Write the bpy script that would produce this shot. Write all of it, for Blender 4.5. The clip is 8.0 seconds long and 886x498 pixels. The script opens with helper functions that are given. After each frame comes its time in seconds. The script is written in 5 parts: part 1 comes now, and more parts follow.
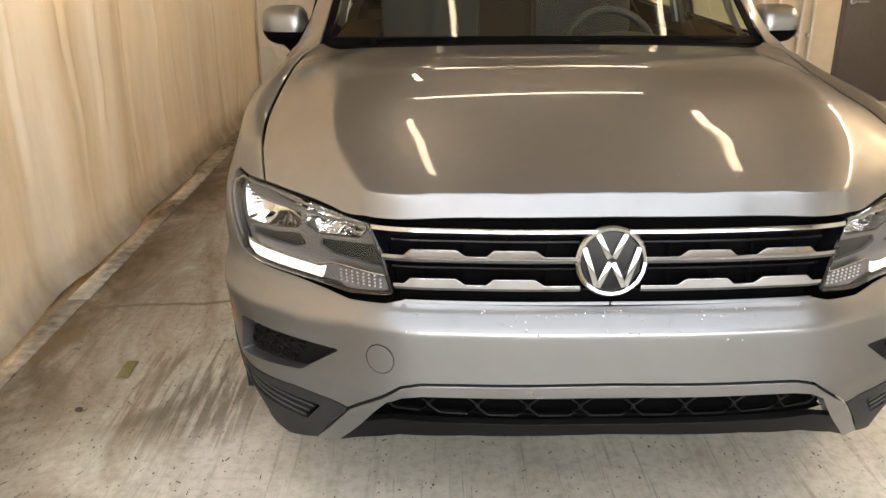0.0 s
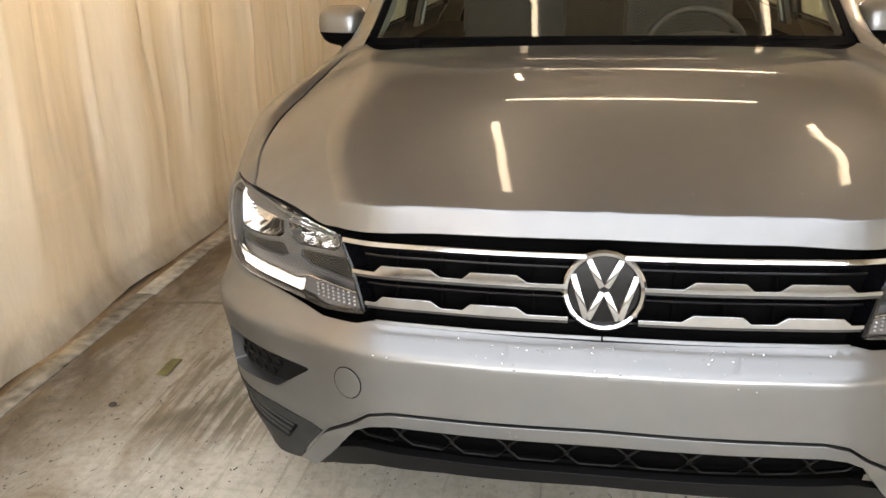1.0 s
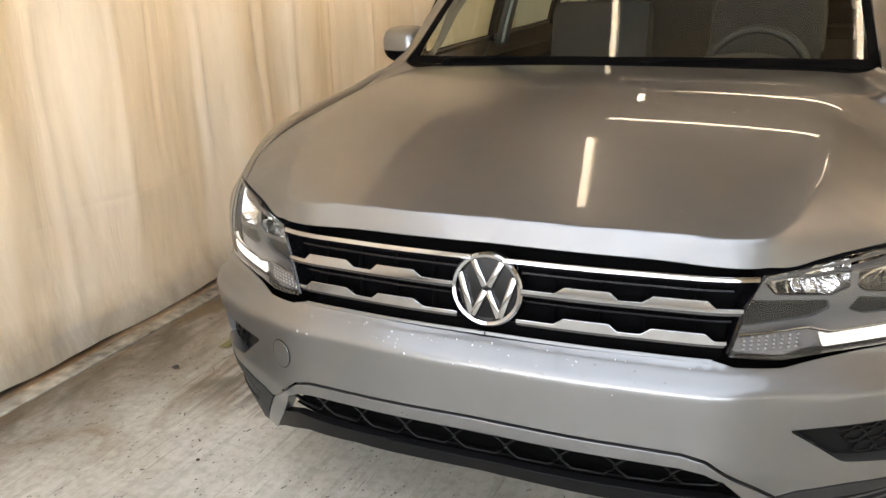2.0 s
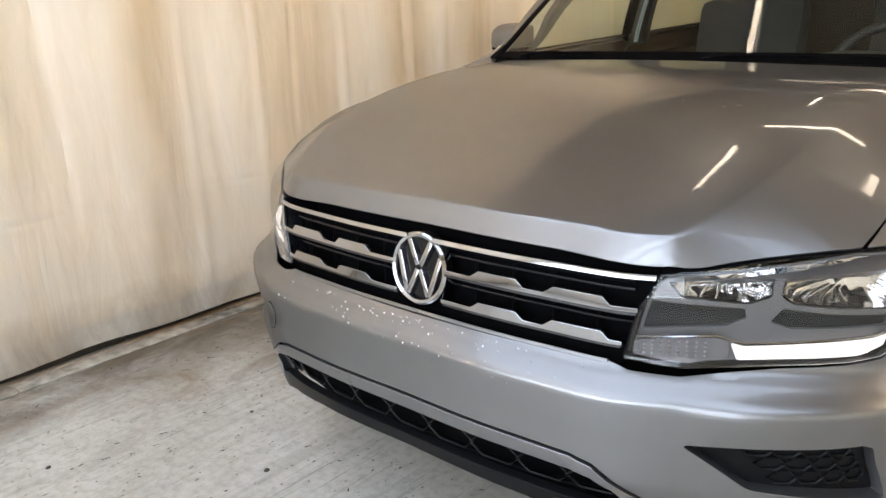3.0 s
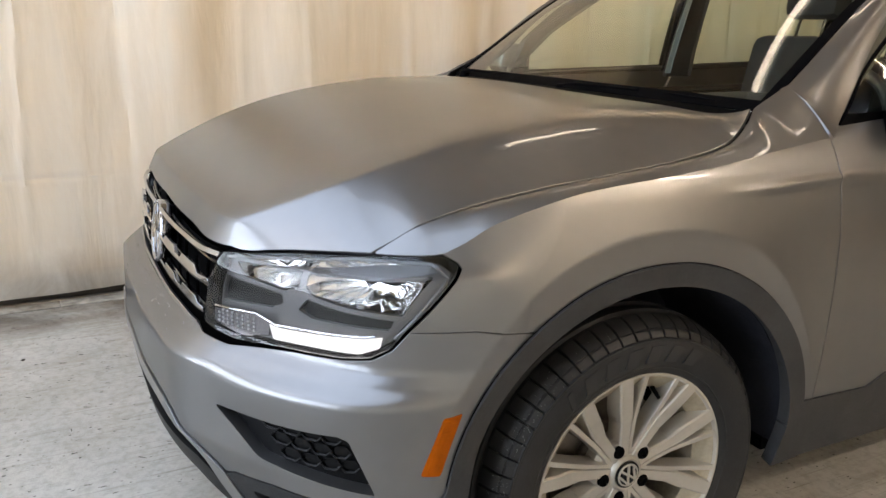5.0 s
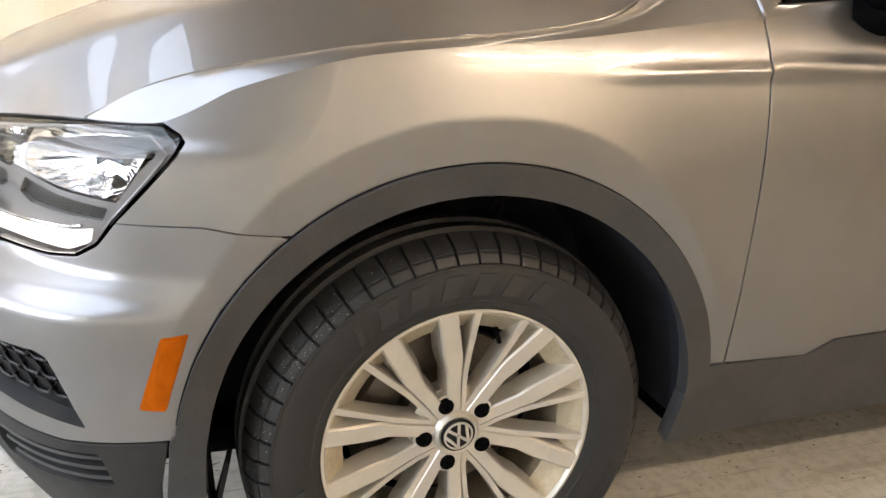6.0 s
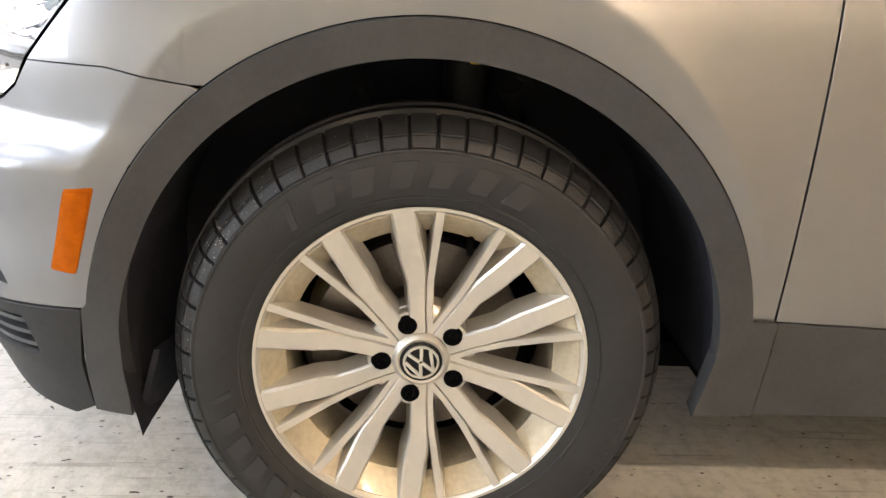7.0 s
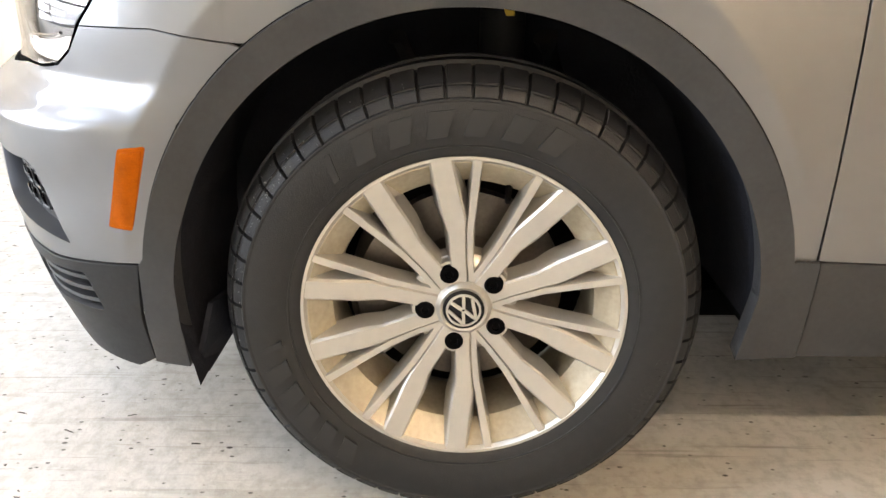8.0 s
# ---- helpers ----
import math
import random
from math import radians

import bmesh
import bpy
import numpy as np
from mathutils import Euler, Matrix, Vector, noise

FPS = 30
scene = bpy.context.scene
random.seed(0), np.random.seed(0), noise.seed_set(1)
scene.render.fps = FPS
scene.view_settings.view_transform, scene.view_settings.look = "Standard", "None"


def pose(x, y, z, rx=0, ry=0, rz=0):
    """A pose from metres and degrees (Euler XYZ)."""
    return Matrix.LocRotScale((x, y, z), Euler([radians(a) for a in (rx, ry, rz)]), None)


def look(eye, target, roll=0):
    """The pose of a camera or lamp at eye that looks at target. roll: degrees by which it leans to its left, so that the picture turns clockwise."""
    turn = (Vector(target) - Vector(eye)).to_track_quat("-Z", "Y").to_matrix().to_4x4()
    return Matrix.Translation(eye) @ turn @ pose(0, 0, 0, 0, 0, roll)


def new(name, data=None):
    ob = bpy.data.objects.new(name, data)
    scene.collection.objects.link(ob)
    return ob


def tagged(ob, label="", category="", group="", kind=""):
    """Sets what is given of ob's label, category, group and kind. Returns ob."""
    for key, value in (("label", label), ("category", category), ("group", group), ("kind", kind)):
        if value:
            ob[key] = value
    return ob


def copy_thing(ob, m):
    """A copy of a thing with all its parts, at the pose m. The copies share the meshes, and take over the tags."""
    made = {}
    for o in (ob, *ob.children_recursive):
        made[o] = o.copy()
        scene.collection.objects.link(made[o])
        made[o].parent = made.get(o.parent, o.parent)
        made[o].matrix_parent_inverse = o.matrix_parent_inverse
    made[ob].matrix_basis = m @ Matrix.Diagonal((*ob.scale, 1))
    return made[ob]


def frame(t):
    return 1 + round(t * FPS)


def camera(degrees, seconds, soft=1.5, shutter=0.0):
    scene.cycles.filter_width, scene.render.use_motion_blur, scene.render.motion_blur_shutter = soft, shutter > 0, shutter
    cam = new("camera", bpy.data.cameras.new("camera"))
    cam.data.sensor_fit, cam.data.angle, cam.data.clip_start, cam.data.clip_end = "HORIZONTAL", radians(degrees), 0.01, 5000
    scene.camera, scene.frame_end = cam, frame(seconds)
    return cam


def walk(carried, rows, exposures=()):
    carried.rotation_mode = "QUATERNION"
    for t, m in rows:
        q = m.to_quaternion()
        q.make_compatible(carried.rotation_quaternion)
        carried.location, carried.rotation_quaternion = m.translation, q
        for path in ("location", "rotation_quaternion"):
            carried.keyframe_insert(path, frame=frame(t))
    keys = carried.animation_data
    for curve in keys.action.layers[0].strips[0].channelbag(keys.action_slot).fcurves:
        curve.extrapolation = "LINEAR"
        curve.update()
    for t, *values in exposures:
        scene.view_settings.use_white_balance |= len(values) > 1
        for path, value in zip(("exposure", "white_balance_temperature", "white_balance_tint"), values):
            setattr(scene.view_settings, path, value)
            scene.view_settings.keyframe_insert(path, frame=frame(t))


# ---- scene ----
from mathutils import geometry

cam = camera(57.4, 8.0)
PATH = [
    (0, (-0.378, -1.559, 1.361), (-0.347, 0.314, 0.661), -0.1),
    (0.5, (-0.246, -1.456, 1.333), (-0.382, 0.414, 0.639), -0.7),
    (1, (-0.059, -1.381, 1.331), (-0.376, 0.47, 0.643), -1.2),
    (1.5, (0.232, -1.482, 1.349), (-0.301, 0.329, 0.69), -1.3),
    (1.7, (0.36, -1.471, 1.357), (-0.265, 0.312, 0.704), -1.5),
    (2.8, (0.984, -1.144, 1.271), (-0.211, 0.346, 0.676), -2.8),
    (3, (1.104, -1.115, 1.273), (-0.191, 0.289, 0.679), -2.8),
    (3.5, (1.332, -0.92, 1.233), (-0.159, 0.273, 0.639), -2.5),
    (4, (1.519, -0.733, 1.24), (-0.087, 0.302, 0.649), -1.7),
    (4.5, (1.813, -0.563, 1.251), (0.122, 0.333, 0.671), -1.0),
    (5, (2.019, -0.221, 1.235), (0.294, 0.637, 0.7), 0.6),
    (5.2, (2.072, -0.088, 1.214), (0.349, 0.767, 0.666), 1.2),
    (6.3, (1.885, 0.524, 0.98), (0.064, 0.993, 0.299), 3.6),
    (6.5, (1.88, 0.633, 0.923), (0.012, 0.924, 0.269), 3.6),
    (7, (1.87, 0.75, 0.869), (-0.011, 0.869, 0.199), 3.1),
    (7.5, (1.888, 0.765, 0.85), (0.015, 0.842, 0.152), 1.7),
    (8, (1.905, 0.77, 0.844), (0.043, 0.756, 0.114), 0.2),
]
EXPOSURES = [(0, .57, 8150, 16), (1.7, .46, 7800, 15), (2.8, .36, 6950, 15), (4, .07, 6650, 15), (5.2, .10, 6650, 15), (6.3, .98, 7250, 17), (8, 1.09, 7020, 17)]
walk(cam, [(t, look(eye, target, roll)) for t, eye, target, roll in PATH], EXPOSURES)

# ---- light and air ----
world = bpy.data.worlds.new("sky")
scene.world = world
world.use_nodes = True
_nt = world.node_tree
_sky = _nt.nodes.new("ShaderNodeTexSky")
_sky.sky_type, _sky.sun_disc, _sky.sun_elevation, _sky.sun_rotation = "NISHITA", False, radians(35), radians(200)
_nt.links.new(_sky.outputs[0], _nt.nodes["Background"].inputs[0])
_nt.nodes["Background"].inputs[1].default_value = 0.10

WEST, EAST, SOUTH, NORTH, TOP = -3.7, 4.3, -3.9, 5.85, 3.5
WARM = (1.0, 0.87, 0.69)
TUBE_POWER, FILL_POWER, BACKLIGHT_POWER, DAY_POWER, DOOR_POWER = 11.5, 130.0, 88.0, 170.0, 385.0
SKY_X, SKY_Y = (-2.05, 2.6), (-3.8, -.35)

# daylight over the skylight
_day = bpy.data.lights.new("daylight", "AREA")
_day.shape, _day.size, _day.size_y, _day.energy, _day.color = "RECTANGLE", SKY_X[1] - SKY_X[0], SKY_Y[1] - SKY_Y[0], DAY_POWER, (0.68, 0.83, 1.0)
_dayob = new("daylight", _day)
_dayob.matrix_world = pose(sum(SKY_X) / 2, sum(SKY_Y) / 2, TOP + 0.30)

# daylight behind the panes of the overhead door
PANE_X, PANE_Z = (-1.75, 3.2), (.42, 3.28)
_door = bpy.data.lights.new("door_daylight", "AREA")
_door.shape, _door.size, _door.size_y, _door.energy, _door.color = "RECTANGLE", PANE_X[1] - PANE_X[0], PANE_Z[1] - PANE_Z[0], DOOR_POWER, (0.72, 0.86, 1.0)
_doorob = new("door_daylight", _door)
_doorob.matrix_world = look((sum(PANE_X) / 2, SOUTH - 0.24, sum(PANE_Z) / 2), (sum(PANE_X) / 2, 3.0, sum(PANE_Z) / 2))


# ---- materials ----
def shader(name, colour, rough=0.5, metal=0.0, coat=0.0, coat_rough=0.03, var=0.0, scale=8.0, bump=0.0, bump_scale=60.0, spec=0.5,
           glow=None, power=0.0, stretch=(1, 1, 1), second=None, even=False):
    """A principled material with colour variation at two scales and fine relief."""
    m = bpy.data.materials.new(name)
    m.use_nodes = True
    nt = m.node_tree
    b = nt.nodes["Principled BSDF"]
    b.inputs["Base Color"].default_value = (*colour, 1)
    b.inputs["Roughness"].default_value = rough
    b.inputs["Metallic"].default_value = metal
    b.inputs["Coat Weight"].default_value = coat
    b.inputs["Coat Roughness"].default_value = coat_rough
    b.inputs["Specular IOR Level"].default_value = spec
    if glow:
        b.inputs["Emission Color"].default_value = (*glow, 1)
        b.inputs["Emission Strength"].default_value = power
    if var or bump:
        tc = nt.nodes.new("ShaderNodeTexCoord")
        mp = nt.nodes.new("ShaderNodeMapping")
        mp.inputs["Scale"].default_value = stretch
        nt.links.new(tc.outputs["Object"], mp.inputs[0])
    if var:
        n1, n2 = nt.nodes.new("ShaderNodeTexNoise"), nt.nodes.new("ShaderNodeTexNoise")
        n1.inputs["Scale"].default_value, n2.inputs["Scale"].default_value = scale, scale * 9
        n1.inputs["Detail"].default_value = n2.inputs["Detail"].default_value = 5
        mix = nt.nodes.new("ShaderNodeMath")
        mix.operation = "MULTIPLY_ADD"
        mix.inputs[1].default_value = 0.6
        sc = nt.nodes.new("ShaderNodeMath")
        sc.operation = "MULTIPLY"
        sc.inputs[1].default_value = 0.4
        for n in (n1, n2):
            nt.links.new(mp.outputs[0], n.inputs["Vector"])
        nt.links.new(n2.outputs["Fac"], sc.inputs[0])
        nt.links.new(n1.outputs["Fac"], mix.inputs[0])
        nt.links.new(sc.outputs[0], mix.inputs[2])
        ramp = nt.nodes.new("ShaderNodeMapRange")
        ramp.inputs["From Min"].default_value, ramp.inputs["From Max"].default_value = 0.3, 0.7
        nt.links.new(mix.outputs[0], ramp.inputs["Value"])
        cm = nt.nodes.new("ShaderNodeMix")
        cm.data_type = "RGBA"
        dark = second or tuple(c * (1 - var) for c in colour)
        cm.inputs["A"].default_value = (*dark, 1)
        cm.inputs["B"].default_value = (*(tuple(min(1, c * (1 + var * 0.5)) for c in colour)), 1)
        nt.links.new(ramp.outputs[0], cm.inputs["Factor"])
        nt.links.new(cm.outputs["Result"], b.inputs["Base Color"])
        rr = nt.nodes.new("ShaderNodeMapRange")
        rr.inputs["To Min"].default_value, rr.inputs["To Max"].default_value = min(1, rough * 1.25), rough * 0.85
        nt.links.new(mix.outputs[0], rr.inputs["Value"])
        if not even:
            nt.links.new(rr.outputs[0], b.inputs["Roughness"])
    if bump:
        nb = nt.nodes.new("ShaderNodeTexNoise")
        nb.inputs["Scale"].default_value, nb.inputs["Detail"].default_value = bump_scale, 6
        nt.links.new(mp.outputs[0], nb.inputs["Vector"])
        bp = nt.nodes.new("ShaderNodeBump")
        bp.inputs["Strength"].default_value, bp.inputs["Distance"].default_value = bump, 0.01
        nt.links.new(nb.outputs["Fac"], bp.inputs["Height"])
        nt.links.new(bp.outputs[0], b.inputs["Normal"])
    return m


def glass(name, colour, rough=0.0):
    m = bpy.data.materials.new(name)
    m.use_nodes = True
    nt = m.node_tree
    nt.nodes.clear()
    out, mix = nt.nodes.new("ShaderNodeOutputMaterial"), nt.nodes.new("ShaderNodeMixShader")
    tr, gl, lw = nt.nodes.new("ShaderNodeBsdfTransparent"), nt.nodes.new("ShaderNodeBsdfGlossy"), nt.nodes.new("ShaderNodeLayerWeight")
    pw, ma = nt.nodes.new("ShaderNodeMath"), nt.nodes.new("ShaderNodeMath")
    pw.operation, ma.operation = "POWER", "MULTIPLY_ADD"
    pw.inputs[1].default_value, ma.inputs[1].default_value, ma.inputs[2].default_value = 5.0, 0.93, 0.06
    lw.inputs[0].default_value = 0.5
    nt.links.new(lw.outputs["Facing"], pw.inputs[0])
    nt.links.new(pw.outputs[0], ma.inputs[0])
    tr.inputs[0].default_value = (*colour, 1)
    gl.inputs["Roughness"].default_value = rough
    nt.links.new(ma.outputs[0], mix.inputs[0])
    nt.links.new(tr.outputs[0], mix.inputs[1])
    nt.links.new(gl.outputs[0], mix.inputs[2])
    nt.links.new(mix.outputs[0], out.inputs[0])
    return m


M_PAINT = shader("silver_paint", (0.215, 0.216, 0.223), rough=0.34, metal=0.92, coat=0.7, coat_rough=0.022, var=0.05, scale=3.0, even=True)
M_PAINT.node_tree.nodes["Principled BSDF"].inputs["Specular Tint"].default_value = (.34, .34, .35, 1)
M_TRIM = shader("grey_black_plastic", (0.034, 0.0345, 0.036), rough=0.5, spec=0.3, var=0.25, scale=14, bump=0.10, bump_scale=900)
# the trim's plastic again, darkened for the dimmer light on the lower corners
M_TRIM_SHADED = shader("shaded_trim_plastic", (0.022, 0.022, 0.0225), rough=0.6, spec=0.2, var=0.25, scale=14, bump=0.10, bump_scale=900)
M_DARK = shader("dark_grained_plastic", (0.0045, 0.0045, 0.005), rough=0.4, spec=0.13, var=0.2, scale=20)
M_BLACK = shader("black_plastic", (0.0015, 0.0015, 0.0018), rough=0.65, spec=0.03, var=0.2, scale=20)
M_GLOSS = shader("piano_black", (0.003, 0.003, 0.004), rough=0.16, spec=0.3)
M_LINER = shader("wheel_liner_felt", (0.019, 0.020, 0.026), rough=0.8, spec=0.08, var=0.3, scale=12, bump=0.2, bump_scale=200)
M_CHROME = shader("chrome", (0.50, 0.50, 0.52), rough=0.07, metal=1.0, var=0.03, scale=30)
# chrome darkened to paint the shade on the bars' undersides
M_BAR_SHADE = shader("bar_underside_shade", (0.10, 0.10, 0.105), rough=0.22, metal=0.9, var=0.05, scale=30)
M_SATIN = shader("satin_silver", (0.205, 0.207, 0.215), rough=0.28, metal=0.9, coat=0.4, var=0.05, scale=12)
M_RUBBER = shader("tyre_rubber", (0.0155, 0.0157, 0.0166), rough=0.46, spec=0.32, var=0.35, scale=9, bump=0.14, bump_scale=500)
M_GRIT = shader("pale_grit", (0.42, 0.42, 0.42), rough=0.4, var=0.3, scale=60)
M_ALLOY = shader("silver_alloy", (0.47, 0.448, 0.405), rough=0.32, metal=0.6, coat=0.5, coat_rough=0.12, var=0.08, scale=10)
M_DUSTY = shader("brake_dusted_alloy", (0.40, 0.350, 0.262), rough=0.42, metal=0.4, coat=0.2, var=0.30, scale=14)
M_DISC = shader("brake_steel", (0.16, 0.14, 0.12), rough=0.38, metal=0.8, var=0.35, scale=18)
M_ORANGE = shader("amber_plastic", (0.33, 0.072, 0.0004), rough=0.5, spec=0.08, var=0.25, scale=60, bump=0.15, bump_scale=400)
M_LENS = glass("clear_lamp_lens", (0.95, 0.95, 0.95))
M_WIND = glass("windscreen_glass", (0.84, 0.90, 0.82))
M_SIDEG = glass("side_window_glass", (0.78, 0.86, 0.78))
M_BEZEL = shader("lamp_bezel", (0.12, 0.12, 0.125), rough=0.36, metal=0.6)
M_LAMPDARK = shader("lamp_dark_panel", (0.008, 0.009, 0.010), rough=0.4, spec=0.15)
M_DRL = shader("running_light", (0.4, 0.4, 0.4), rough=0.3, glow=(1.0, 0.98, 0.94), power=0.75)
M_LED = shader("led_cell", (0.9, 0.9, 0.9), rough=0.3, glow=(1.0, 0.98, 0.95), power=1.3)
M_DROP = shader("water_bead", (0.34, 0.35, 0.36), rough=0.12, coat=0.5, metal=0.9)
M_SPECK = shader("pale_grit", (0.26, 0.24, 0.21), rough=0.8)
M_INDIC = shader("indicator_reflector", (0.16, 0.155, 0.165), rough=0.2, metal=0.5, var=0.3, scale=120)
M_DASH = shader("dashboard_vinyl", (0.013, 0.013, 0.013), rough=0.6, var=0.2, scale=20, bump=0.1, bump_scale=700)
M_CLOTH = shader("seat_cloth", (0.018, 0.018, 0.019), rough=0.85, var=0.3, scale=30)
M_HEAD = shader("headliner", (0.42, 0.40, 0.35), rough=0.9, var=0.08, scale=20)
M_PTRIM = shader("pillar_cloth", (0.11, 0.11, 0.10), rough=0.85, var=0.1, scale=20)
M_BELT = shader("pale_belt_web", (0.40, 0.46, 0.46), rough=0.8, var=0.1, scale=60)
M_PIPE = shader("painted_pipe", (0.42, 0.40, 0.37), rough=0.4, var=0.2, scale=6)
M_DOOR = shader("dark_door_paint", (0.055, 0.045, 0.038), rough=0.45, var=0.2, scale=3)
M_STEEL = shader("galvanised_steel", (0.42, 0.42, 0.42), rough=0.35, metal=0.9, var=0.25, scale=10)
M_TUBE = shader("lamp_tube", (0.9, 0.88, 0.8), rough=0.4, glow=WARM, power=TUBE_POWER)
M_TUBE_FILL = shader("added_fill_tube", (0.9, 0.88, 0.8), rough=0.4, glow=WARM, power=FILL_POWER)
M_TUBE_BACKLIGHT = shader("added_backlight_tube", (0.9, 0.88, 0.8), rough=0.4, glow=WARM, power=BACKLIGHT_POWER)
M_HOUSING = shader("lamp_housing", (0.75, 0.74, 0.70), rough=0.5, var=0.05, scale=5)
M_CEIL = shader("ceiling_paint", (0.38, 0.30, 0.20), rough=0.85, var=0.2, scale=1.5)
M_WALL = shader("wall_paint", (0.80, 0.72, 0.58), rough=0.8, var=0.12, scale=1.2, bump=0.05)
M_DULL = shader("dull_brown_wall", (0.40, 0.34, 0.26), rough=0.8, var=0.15, scale=1.2, bump=0.05)
M_MULLION = shader("mullion_paint", (0.14, 0.14, 0.14), rough=0.5, var=0.1)
M_PAPER = shader("scrap_of_tape", (0.15, 0.125, 0.045), rough=0.5, var=0.3, scale=60)
M_DIRT = shader("dirt_crumb", (0.05, 0.04, 0.03), rough=0.9, var=0.3, scale=100)
M_HEM_GAP = shader("hem_gap_dark", (0.045, 0.036, 0.027), rough=0.5, var=0.5, scale=6, bump=0.3, bump_scale=40)
M_MARK = shader("tyre_lettering", (0.027, 0.027, 0.0275), rough=0.45, spec=0.2)
M_MIRROR = shader("lamp_reflector", (0.85, 0.85, 0.85), rough=0.06, metal=1.0)
M_TAG = shader("yellow_tag", (0.6, 0.42, 0.02), rough=0.5)
M_STRUT = shader("dirty_steel", (0.016, 0.016, 0.017), rough=0.6, metal=0.2, spec=0.2, var=0.4, scale=12)
M_STRIP = shader("wet_pale_strip", (0.40, 0.365, 0.31), rough=0.20, var=0.7, scale=2.1, bump=0.3, bump_scale=45, second=(0.055, 0.040, 0.026))


def ramp_node(nt, src, stops):
    r = nt.nodes.new("ShaderNodeValToRGB")
    while len(r.color_ramp.elements) < len(stops):
        r.color_ramp.elements.new(0.5)
    for e, (p, c) in zip(r.color_ramp.elements, stops):
        e.position, e.color = p, (*c, 1)
    nt.links.new(src, r.inputs[0])
    return r.outputs[0]


def noise_node(nt, vec, scale, detail=6, rough=0.55, distort=0.0):
    n = nt.nodes.new("ShaderNodeTexNoise")
    n.inputs["Scale"].default_value, n.inputs["Detail"].default_value = scale, detail
    n.inputs["Roughness"].default_value, n.inputs["Distortion"].default_value = rough, distort
    nt.links.new(vec, n.inputs["Vector"])
    return n.outputs["Fac"]


def mapped(nt, scale=(1, 1, 1), turn=0.0):
    tc, mp = nt.nodes.new("ShaderNodeTexCoord"), nt.nodes.new("ShaderNodeMapping")
    mp.inputs["Scale"].default_value = scale
    mp.inputs["Rotation"].default_value = (0, 0, radians(turn))
    nt.links.new(tc.outputs["Object"], mp.inputs[0])
    return mp.outputs[0]


def mixed(nt, fac, a, b):
    m = nt.nodes.new("ShaderNodeMix")
    m.data_type = "RGBA"
    for src, key in ((fac, "Factor"), (a, "A"), (b, "B")):
        if isinstance(src, tuple):
            m.inputs[key].default_value = (*src, 1)
        elif isinstance(src, float):
            m.inputs[key].default_value = src
        else:
            nt.links.new(src, m.inputs[key])
    return m.outputs["Result"]


